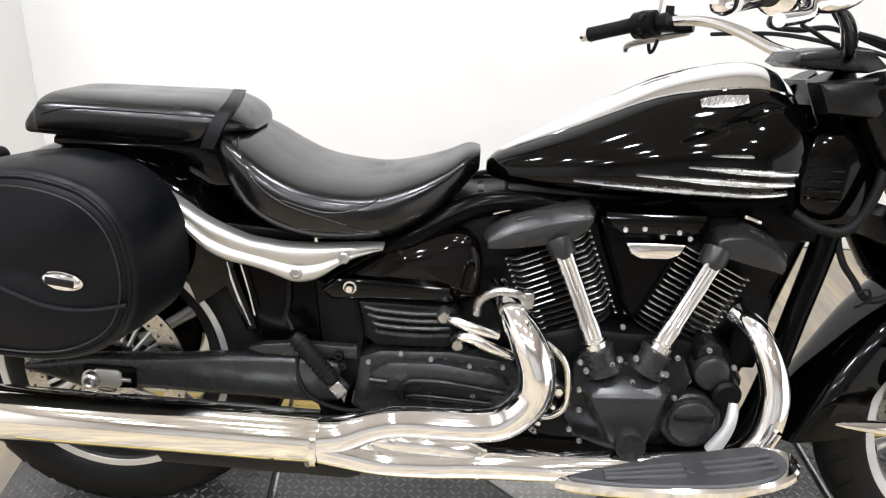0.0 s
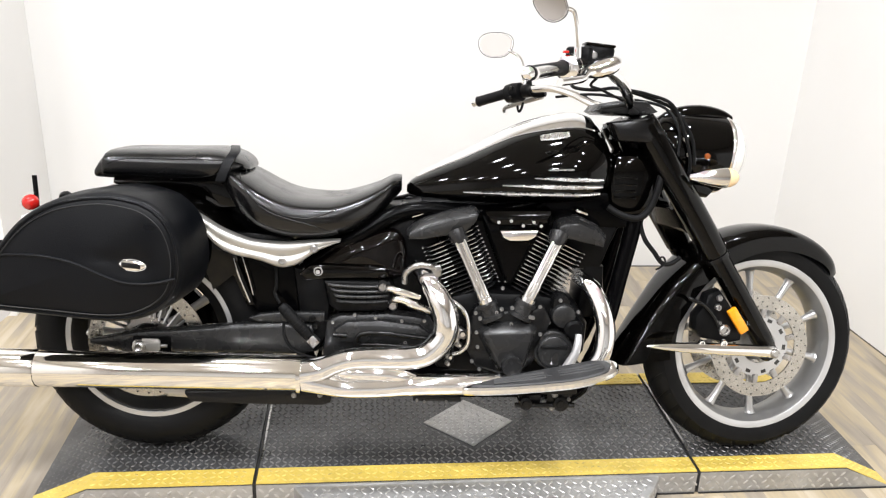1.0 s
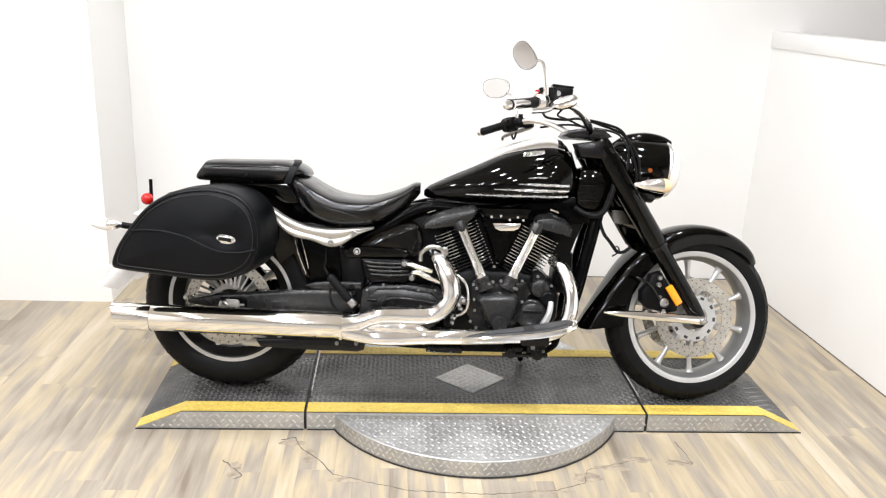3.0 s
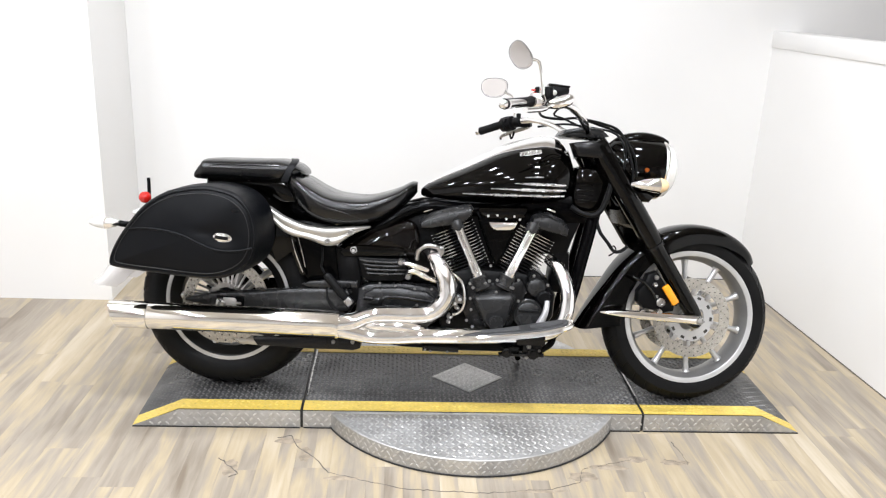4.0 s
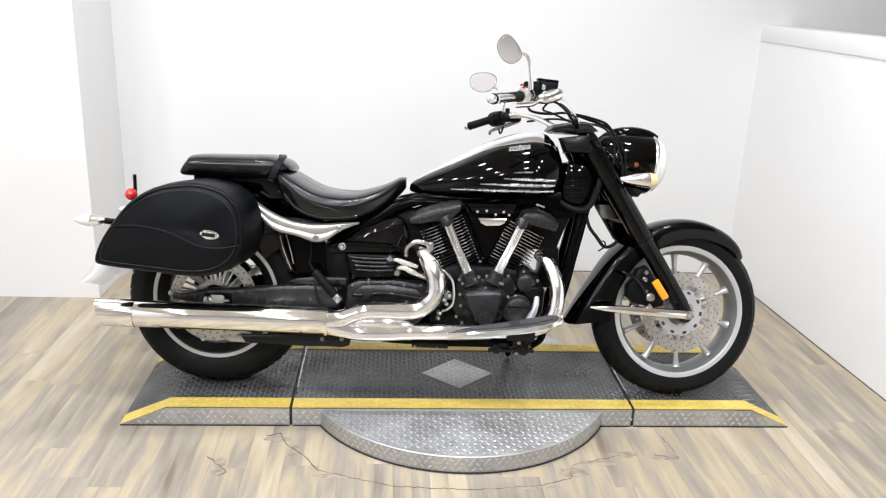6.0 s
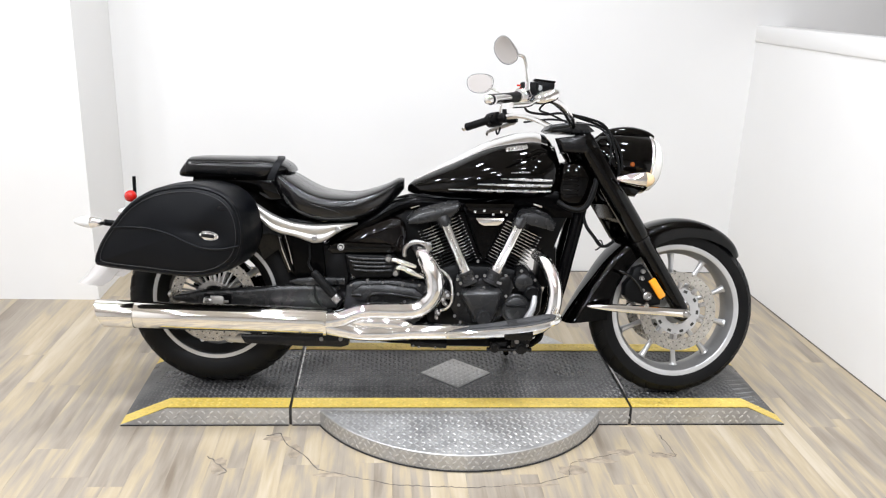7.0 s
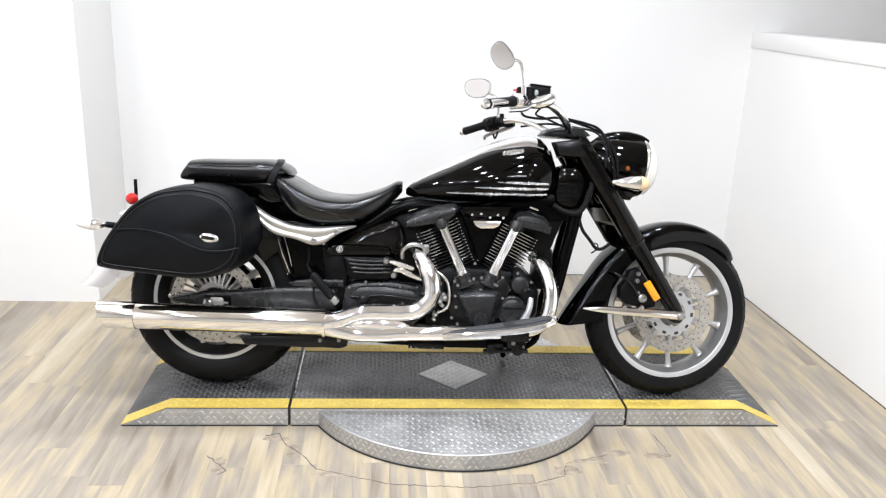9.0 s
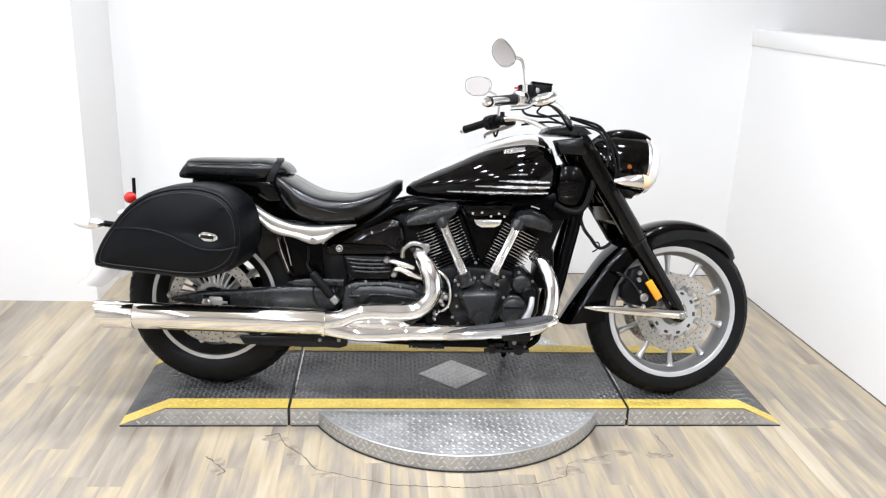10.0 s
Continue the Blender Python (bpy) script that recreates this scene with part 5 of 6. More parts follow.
pad = part("rubber_pad", board(B(), 0.89, 0.0, 0.011, 0.003), PADRUBBER, fb, "dark ribbed rubber pad")
for k in (-1, 0, 1):
    for xa, xb in ((0.07, 0.20), (0.235, 0.345)):
        pts = [(x, -0.302 + k * 0.018 * (0.35 + 0.65 * min(1, x / 0.18)), 0.2835 + 0.15 * x + 0.25 * max(0, x - 0.25) ** 1.5) for x in (xa, (xa + xb) / 2, xb)]
        part("pad_rib", tube(B(), pts, 0.0042, 8, 3), PADRUBBER, pad)
part("pad_button", turned(B(), [(0.0, 0.006), (0.012, 0.005), (0.016, 0.0)], (0.216, -0.302, 0.3125), 20, "Z", closed=False), PADRUBBER, pad)
bm = B()
box(bm, (0.25, -0.22, 0.262), (0.10, 0.05, 0.045), 0.006)
part("board_bracket", bm, SATIN, fb, "black footboard bracket")
part("brake_pedal", tube(B(), [(0.30, -0.20, 0.27, 0.010), (0.35, -0.225, 0.30, 0.009), (0.375, -0.235, 0.36, 0.008)], 0.009, 12, 4), CHROME, bike, "chrome brake pedal arm")

# front end
DX = Vector((-0.011, 0, -0.007))
AX = Vector((-0.545, 0, 0.838))
TOPF = Vector((0.458, 0, 0.955)) + DX
for side in (-1, 1):
    y = 0.112 * side
    low = TOPF - AX * 0.735
    pts = [TOPF - AX * 0.0, TOPF - AX * 0.40]
    leg = part("fork_leg", tube(B(), [(p.x, y, p.z, r) for p, r in ((TOPF, 0.034), (TOPF - AX * 0.02, 0.0375), (TOPF - AX * 0.415, 0.0375), (TOPF - AX * 0.425, 0.034))], 0.036, 24, 1), PAINT, bike, "black fork leg", turn=STEER)
    part("fork_slider", tube(B(), [(p.x, y, p.z, r) for p, r in ((TOPF - AX * 0.42, 0.0305), (TOPF - AX * 0.55, 0.031), (TOPF - AX * 0.70, 0.03), (TOPF - AX * 0.735, 0.027), (TOPF - AX * 0.75, 0.018))], 0.03, 24, 1), PAINT, leg, "gloss black fork slider", turn=STEER)
    part("axle_lug", turned(B(), [(0.0, -0.022), (0.022, -0.022), (0.028, -0.016), (0.028, 0.016), (0.0, 0.016)], (FA[0] - 0.006, y, FA[2] - 0.002), 24, closed=False), PAINT, leg, turn=STEER)
    part("fork_seal", tube(B(), [(p.x, y, p.z, r) for p, r in ((TOPF - AX * 0.428, 0.0345), (TOPF - AX * 0.44, 0.0345))], 0.034, 24, 1), SATIN, leg, turn=STEER)
    spear_bm = tube(B(), [(0.480, 0.15 * side, 0.347, 0.002), (0.515, 0.15 * side, 0.345, 0.008), (0.59, 0.15 * side, 0.341, 0.0145), (0.69, 0.15 * side, 0.335, 0.0165), (0.79, 0.15 * side, 0.329, 0.0165), (0.852, 0.148 * side, 0.323, 0.016), (0.86, 0.148 * side, 0.323, 0.010)], 0.012, 20, 4)
    if side < 0:
        sp = part("fork_spear", spear_bm, CHROME, bike, "chrome spear along the fork foot", turn=STEER)
        part("axle_end", turned(B(), [(0.0, -0.01), (0.008, -0.01), (0.0125, -0.005), (0.0135, 0.0), (0.0135, 0.01)], (0.845, -0.163, 0.323), 20, closed=False), STEEL, sp, "steel axle end", turn=STEER)
        part("spear_bolt", bolt(B(), (0.633, -0.150, 0.353), 0.010, 0.010), CHROME, sp, turn=STEER)
        part("spear_bolt", bolt(B(), (0.698, -0.150, 0.352), 0.011, 0.010), CHROME, sp, turn=STEER)
    else:
        spear_bm.free()
tilt34 = Matrix.Rotation(radians(-34.5), 4, "Y")
bm = B()
slab(bm, [(0.655, 0.485), (0.69, 0.497), (0.72, 0.46), (0.765, 0.39), (0.76, 0.352), (0.72, 0.345), (0.645, 0.362), (0.622, 0.385), (0.622, 0.425), (0.645, 0.452)], -0.135, -0.085, 0.012)
cal = part("front_caliper", bm, MATTE, bike, "black front brake caliper", turn=STEER)
bm = B()
box(bm, (0.7365, -0.15, 0.414), (0.027, 0.016, 0.078), 0.004, tilt34)
part("amber_reflector", bm, AMBER, cal, "amber side reflector", turn=STEER)
for x, z, r in ((0.683, 0.448, 0.010), (0.707, 0.384, 0.0165), (0.686, 0.474, 0.009), (0.690, 0.405, 0.006)):
    part("caliper_bolt", bolt(B(), (x, -0.135, z), r, 0.009), STEEL, cal, turn=STEER)
part("caliper_hose", tube(B(), [(0.600, -0.135, 0.474), (0.61, -0.14, 0.469), (0.639, -0.142, 0.456), (0.669, -0.142, 0.425), (0.687, -0.14, 0.396)], 0.0055, 8, 5), SATIN, cal, turn=STEER)
# clamps, nacelle and headlamp
bm = B()
slab(bm, [(0.350, 0.940), (0.415, 0.950), (0.468, 0.956), (0.504, 0.914), (0.464, 0.886), (0.372, 0.890)], -0.148, -0.09, 0.016)
clamp = part("top_clamp_cover", bm, SATIN, bike, "dark grey fork top cover", turn=STEER)
bm = B()
slab(bm, [(0.326, 0.972), (0.340, 0.990), (0.399, 1.001), (0.472, 1.0), (0.505, 0.973), (0.47, 0.962), (0.345, 0.964)], -0.085, 0.02, 0.008)
part("bar_clamp", bm, CAST, clamp, "dark grey handlebar clamp", turn=STEER)
bm = B()
slab(bm, [(0.342, 0.984), (0.42, 0.996), (0.422, 0.984), (0.342, 0.974)], -0.088, 0.018, 0.003)
part("clamp_lid", bm, DARKMETAL, clamp, turn=STEER)
bm = B()
slab(bm, [(0.43, 0.945), (0.485, 0.955), (0.505, 0.925), (0.47, 0.90), (0.435, 0.90)], -0.04, 0.15, 0.01)
part("clamp_bridge", bm, CAST, clamp, turn=STEER)
bm = B()
slab(bm, [(0.40, 0.86), (0.47, 0.87), (0.53, 0.85), (0.52, 0.75), (0.495, 0.70), (0.43, 0.695), (0.395, 0.72), (0.385, 0.79)], -0.095, 0.095, 0.02)
neck = part("neck_cover", bm, PAINT, bike, "matte black steering neck cover")
for k in range(4):
    bm = B()
    box(bm, (0.43, -0.097, 0.80 - 0.018 * k), (0.06, 0.006, 0.006), 0.0015)
    part("louvre", bm, PAINT, neck)
part("neck_hose", tube(B(), [(0.385, -0.10, 0.722), (0.42, -0.115, 0.702), (0.465, -0.12, 0.696), (0.495, -0.12, 0.725), (0.515, -0.12, 0.79), (0.52, -0.11, 0.85)], 0.0095, 12, 6), RUBBER, neck, "ribbed black hose")
LAMP_TURN = STEER @ pose(0.643, 0, 0.872, 0, 6, 0) @ Matrix.Scale(1.025, 4) @ pose(-0.655, 0, -0.868)
lamp = part("headlamp", turned(B(), [(0.0, 0.515), (0.05, 0.52), (0.08, 0.545), (0.098, 0.60), (0.104, 0.66), (0.106, 0.71), (0.104, 0.728), (0.0, 0.728)], (0, 0, 0.868), 56, "X", closed=False), PAINT, bike, "gloss black headlamp shell", 60, turn=LAMP_TURN)
part("headlamp_rim", turned(B(), [(0.098, 0.724), (0.1055, 0.724), (0.108, 0.729), (0.107, 0.735), (0.102, 0.740), (0.096, 0.738)], (0, 0, 0.868), 56, "X"), CHROME, lamp, "chrome headlamp rim", turn=LAMP_TURN)
part("headlamp_lens", turned(B(), [(0.0995, 0.737), (0.094, 0.758), (0.074, 0.776), (0.04, 0.788), (0.0, 0.792)], (0, 0, 0.868), 48, "X", closed=False), LENS, lamp, "domed clear headlamp lens", turn=LAMP_TURN)
bm = B()
tube(bm, [(0.53, -0.015, 0.945, 0.012), (0.58, -0.015, 0.967, 0.022), (0.65, -0.015, 0.973, 0.027), (0.71, -0.015, 0.967, 0.024), (0.745, -0.015, 0.957, 0.017)], 0.02, 14, 4)
part("shell_ridge", bm, PAINT, lamp, turn=STEER)
bm = B()
turned(bm, [(0.0, -0.004), (0.007, -0.004), (0.009, 0.0)], (0.642, -0.1045, 0.858), 14, closed=False)
part("amber_marker", bm, mat("dim_amber_plastic", (0.22, 0.055, 0.01), 0.2), lamp, "small amber marker", turn=STEER)
for x, z in ((0.585, 0.86), (0.60, 0.885), (0.575, 0.90)):
    part("shell_bolt", bolt(B(), (x, -0.098, z), 0.006, 0.006), CHROME, lamp, turn=STEER)
bm = B()
slab(bm, [(0.58, 0.80), (0.66, 0.80), (0.70, 0.765), (0.68, 0.742), (0.63, 0.748), (0.59, 0.77)], -0.05, 0.05, 0.015)
part("horn_cover", bm, PAINT, lamp, turn=STEER)


def signal(at, lens_mat, length, r, direction=1):
    """A bullet-shaped turn signal along x."""
    x, y, z = at
    sh = turned(B(), [(0.0, -length * direction), (r * 0.25, -length * 0.96 * direction), (r * 0.7, -length * 0.55 * direction), (r * 0.95, -length * 0.18 * direction), (r, 0.0), (0.0, 0.0)], at, 28, "X", closed=False)
    ln = turned(B(), [(r * 0.97, 0.0), (r * 0.92, 0.012 * direction), (r * 0.7, 0.026 * direction), (r * 0.4, 0.034 * direction), (0.0, 0.037 * direction)], at, 28, "X", closed=False)
    return sh, ln


for side in (-1, 1):
    sh, ln = signal((0.666, 0.165 * side, 0.803), AMBERLENS, 0.105, 0.0275)
    s = part("front_turn_signal", sh, CHROME, bike, "chrome bullet turn signal", 60, turn=STEER)
    part("signal_lens", ln, AMBERLENS, s, "pale amber lens", turn=STEER)
    part("signal_stalk", rod(B(), (0.655, 0.145 * side, 0.805), (0.635, 0.07 * side, 0.82), 0.010), CHROME, s, turn=STEER)
    sh, ln = signal((-1.243, 0.205 * side, 0.608), LENS, 0.052, 0.0215, -1)
    s = part("rear_turn_signal", sh, CHROME, bike, "chrome bullet rear turn signal", 60)
    part("signal_lens", turned(B(), [(0.021, 0.0), (0.0205, -0.012), (0.016, -0.034), (0.007, -0.056), (0.0, -0.06)], (-1.243, 0.205 * side, 0.608), 28, "X", closed=False), GREYLENS, s, "smoky pointed lens")
    part("signal_stalk", tube(B(), [(-1.198, 0.205 * side, 0.608), (-1.165, 0.18 * side, 0.602), (-1.14, 0.10 * side, 0.60)], 0.011, 12, 4), MATTE, s)

# handlebar and controls
BAR = [(0.43, 0.0, 0.985), (0.432, -0.05, 0.986), (0.424, -0.10, 1.0), (0.385, -0.17, 1.042), (0.335, -0.235, 1.072), (0.275, -0.285, 1.078), (0.214, -0.318, 1.077), (0.151, -0.393, 1.067), (0.11, -0.454, 1.057)]
LBAR = [(0.40, 0.0, 0.985), (0.40, 0.05, 0.985), (0.375, 0.10, 0.993), (0.33, 0.17, 1.02), (0.285, 0.235, 1.035), (0.24, 0.29, 1.034), (0.15, 0.38, 1.014), (0.06, 0.46, 0.983)]
bars = part("handlebar", tube(B(), BAR, 0.0135, 18, 6), CHROME, bike, "swept-back chrome handlebar")
part("bar_left_half", tube(B(), LBAR, 0.0135, 18, 6), CHROME, bars)
for a, b in (((0.194, -0.335, 1.0755), (0.100, -0.45, 1.0575)), ((0.155, 0.375, 1.016), (0.075, 0.447, 0.988))):
    g = part("grip", tube(B(), [(*along(a, b, f), r) for f, r in ((0, 0.0185), (0.05, 0.0165), (0.5, 0.016), (0.95, 0.0165), (1, 0.0175))], 0.0165, 20, 3), RUBBER, bars, "black rubber grip")
    part("bar_end", tube(B(), [(*along(a, b, f), r) for f, r in ((1.0, 0.0155), (1.07, 0.015), (1.13, 0.012), (1.16, 0.006))], 0.017, 20, 1), CHROME, g, "chrome bar end")
yaw_r = Matrix.Rotation(radians(-33), 4, "Z")
RDIR = Vector((-0.064, -0.092, -0.012)).normalized()
RMID = Vector((0.218, -0.312, 1.078))
sw = part("throttle_housing", tube(B(), [(*(RMID + RDIR * k), r) for k, r in ((-0.03, 0.022), (-0.026, 0.029), (-0.002, 0.031), (0.0, 0.029), (0.002, 0.031), (0.022, 0.030), (0.027, 0.023))], 0.03, 24, 1), CHROME, bars, "chrome throttle and switch housing")
bm = B()
box(bm, (0.20, -0.335, 1.112), (0.014, 0.014, 0.006), 0.002)
part("stop_switch", bm, RED, sw, "small red switch")
bm = B()
box(bm, (0.243, -0.295, 1.106), (0.062, 0.045, 0.042), 0.008, yaw_r)
part("switch_block", bm, MATTE, sw, "black switch block")
bm = B()
box(bm, (0.288, -0.285, 1.112), (0.068, 0.05, 0.036), 0.007, Matrix.Rotation(radians(5), 4, "Y"))
mc = part("brake_reservoir", bm, MATTE, bars, "black brake fluid reservoir")
bm = B()
box(bm, (0.288, -0.285, 1.132), (0.072, 0.054, 0.007), 0.003, Matrix.Rotation(radians(5), 4, "Y"))
part("reservoir_lid", bm, PAINT, mc)
part("sight_glass", turned(B(), [(0.0, -0.003), (0.006, -0.003), (0.009, 0.0)], (0.272, -0.311, 1.108), 16, closed=False), STEEL, mc)
bm = B()
tube(bm, [(0.335, -0.28, 1.10, 0.010), (0.318, -0.31, 1.088, 0.021), (0.285, -0.32, 1.076, 0.022), (0.25, -0.34, 1.066, 0.014), (0.225, -0.40, 1.05, 0.010), (0.165, -0.47, 1.04, 0.009)], 0.014, 14, 6)
part("brake_lever", bm, CHROME, bars, "chrome brake lever")
LDIR = Vector((-0.09, 0.09, -0.02)).normalized()
LMID = Vector((0.178, 0.346, 1.019))
lsw = part("switch_housing", tube(B(), [(*(LMID + LDIR * k), r) for k, r in ((-0.031, 0.022), (-0.027, 0.029), (-0.003, 0.031), (-0.001, 0.0285), (0.001, 0.0285), (0.003, 0.031), (0.024, 0.029), (0.028, 0.022))], 0.03, 24, 1), MATTE, bars, "black left switch housing")
bm = B()
box(bm, LMID + Vector((-0.012, -0.026, 0.014)), (0.018, 0.012, 0.014), 0.003, Matrix.Rotation(radians(40), 4, "Z"))
part("dip_switch", bm, SATIN, lsw)
part("horn_button", tube(B(), [(*(LMID + Vector((-0.014, -0.022, -0.012))), 0.008), (*(LMID + Vector((-0.02, -0.03, -0.014))), 0.007)], 0.008, 14, 1), SATIN, lsw)
part("clutch_perch", tube(B(), [(*(LMID - LDIR * 0.036), 0.020), (*(LMID - LDIR * 0.05), 0.0215), (*(LMID - LDIR * 0.062), 0.0215), (*(LMID - LDIR * 0.066), 0.018)], 0.02, 20, 1), MATTE, lsw, "black clutch lever perch")
part("perch_arm", tube(B(), [(*(LMID - LDIR * 0.056), 0.013), (*(LMID - LDIR * 0.075 + Vector((0.012, 0.012, -0.012))), 0.014), (*(LMID - LDIR * 0.10 + Vector((0.02, 0.016, -0.014))), 0.010)], 0.012, 14, 3), MATTE, lsw)
part("mirror_boss", tube(B(), [(*(LMID - LDIR * 0.056 + Vector((0, 0, 0.012))), 0.010), (*(LMID - LDIR * 0.056 + Vector((0, 0, 0.034))), 0.009)], 0.01, 14, 1), MATTE, lsw)
part("clutch_lever", tube(B(), [(0.26, 0.30, 1.01, 0.007), (0.22, 0.37, 0.995, 0.009), (0.165, 0.43, 0.972, 0.007), (0.16, 0.44, 0.955, 0.005)], 0.008, 12, 5), STEEL, bars, "polished clutch lever")
part("lever_hook", tube(B(), [(0.205, 0.33, 0.99), (0.20, 0.335, 0.968), (0.193, 0.338, 0.962), (0.188, 0.338, 0.98)], 0.004, 8, 5), RUBBER, bars)
CABLES = (
    [(0.30, -0.26, 1.09), (0.345, -0.20, 1.06), (0.40, -0.14, 1.035), (0.476, -0.10, 1.022), (0.539, -0.10, 0.998), (0.575, -0.105, 0.93), (0.598, -0.105, 0.855), (0.60, -0.095, 0.79)],
    [(0.225, -0.29, 1.055), (0.252, -0.20, 1.034), (0.325, -0.13, 1.03), (0.385, -0.11, 1.036), (0.47, -0.09, 1.016), (0.55, -0.09, 0.984), (0.60, -0.10, 0.912), (0.612, -0.10, 0.84)],
    [(0.29, 0.23, 1.01), (0.37, 0.10, 1.02), (0.45, 0.02, 1.01), (0.54, -0.03, 0.99), (0.57, -0.08, 0.93), (0.565, -0.10, 0.86)],
    [(0.30, -0.28, 1.065), (0.285, -0.24, 1.04), (0.33, -0.17, 1.03), (0.40, -0.12, 1.005)],
)
for k, pts in enumerate(CABLES):
    part("control_cable", tube(B(), pts, (0.0048, 0.0045, 0.0042, 0.0035)[k], 10, 6), RUBBER, bars, "black control cable")
part("front_brake_hose", tube(B(), [(0.488, -0.07, 0.70), (0.487, -0.07, 0.67), (0.50, -0.08, 0.63), (0.527, -0.08, 0.597), (0.552, -0.08, 0.566), (0.575, -0.085, 0.565), (0.60, -0.09, 0.585)], 0.0065, 10, 6), RUBBER, bike, "looping black brake hose")
part("hose_clip", tube(B(), [(0.535, -0.085, 0.575), (0.55, -0.09, 0.585), (0.558, -0.09, 0.57), (0.545, -0.09, 0.555), (0.535, -0.085, 0.548)], 0.0028, 6, 4), RUBBER, bike, "small black wire clip")
bm = B()
slab(bm, [(0.565, 0.71), (0.60, 0.725), (0.63, 0.675), (0.615, 0.645), (0.585, 0.66)], -0.1, 0.1, 0.01)
part("lower_clamp", bm, FRAME, bike, "black lower fork clamp", turn=STEER)


def mirror(at, turn, size):
    """An oval mirror: chrome shell behind a flat glass. Local z faces out of the glass."""
    bm = B()
    rings = []
    for q, z in ((0.25, -0.026), (0.6, -0.022), (0.9, -0.011), (1.0, 0.0), (0.985, 0.003), (0.93, 0.003)):
        rings.append([(0.062 * q * math.copysign(abs(math.cos(a)) ** 0.8, math.cos(a)) * (1 + 0.12 * math.sin(a)), 0.042 * q * math.copysign(abs(math.sin(a)) ** 0.85, math.sin(a)), z) for a in (2 * math.pi * k / 40 for k in range(40))])
    skin(bm, rings)
    m = Matrix.Translation(at) @ turn @ Matrix.Scale(size, 4)
    shell = part("mirror", bm, CHROME, bars, "oval chrome mirror", 50, turn=m)
    part("mirror_rim", tube(B(), [(0.0612 * math.copysign(abs(math.cos(a)) ** 0.8, math.cos(a)) * (1 + 0.12 * math.sin(a)), 0.0412 * math.copysign(abs(math.sin(a)) ** 0.85, math.sin(a)), 0.003) for a in (2 * math.pi * k / 40 for k in range(40))], 0.0012, 6, 1, True), DARKMETAL, shell, turn=m)
    bm = B()
    ring = [(0.0565 * math.copysign(abs(math.cos(a)) ** 0.8, math.cos(a)) * (1 + 0.12 * math.sin(a)), 0.038 * math.copysign(abs(math.sin(a)) ** 0.85, math.sin(a))) for a in (2 * math.pi * k / 40 for k in range(40))]
    skin(bm, [[(x, y, 0.0032) for x, y in ring], [(x * 0.98, y * 0.98, 0.0046) for x, y in ring]])
    part("mirror_glass", bm, MIRROR, shell, "mirror glass", turn=m)
    return shell


def facing(direction, roll=0.0):
    return Vector(direction).to_track_quat("Z", "Y").to_matrix().to_4x4() @ Matrix.Rotation(radians(roll), 4, "Z")


mr = mirror((0.148, -0.385, 1.215), facing((-0.5, -0.86, 0.068), -50), 0.8)
part("mirror_stalk", tube(B(), [(0.230, -0.325, 1.10), (0.226, -0.335, 1.14), (0.216, -0.345, 1.19), (0.205, -0.35, 1.205), (0.175, -0.365, 1.208)], 0.0055, 10, 6), CHROME, mr)
part("stalk_nut", tube(B(), [(0.231, -0.325, 1.10), (0.229, -0.328, 1.125)], 0.009, 12, 1), CHROME, mr)
ml = mirror((0.122, 0.42, 1.168), facing((-0.42, -0.9, -0.02), 0), 0.95)
part("mirror_stalk", tube(B(), [(0.20, 0.335, 1.04), (0.205, 0.35, 1.09), (0.195, 0.38, 1.13), (0.165, 0.40, 1.15)], 0.0055, 10, 6), CHROME, ml)

# tail
red = part("tail_reflector", turned(B(), [(0.0, -0.018), (0.012, -0.016), (0.02, -0.008), (0.022, 0.004), (0.02, 0.012), (0.0, 0.014)], (-1.173, -0.02, 0.687), 28, closed=False), RED, bike, "round red reflector")
part("reflector_arm", tube(B(), [(-1.168, -0.005, 0.685), (-1.14, 0.0, 0.645), (-1.05, 0.0, 0.62)], 0.008, 10, 4), MATTE, red)
part("aerial", tube(B(), [(-1.162, -0.004, 0.69), (-1.165, -0.004, 0.759)], 0.0065, 10, 1), MATTE, bike, "short black aerial stub")
bm = B()
turned(bm, [(0.0, -0.016), (0.012, -0.013), (0.018, 0.0), (0.017, 0.013), (0.0, 0.016)], (-1.10, 0.03, 0.695), 20, closed=False)
part("tail_knob", bm, MATTE, bike, "black round knob")
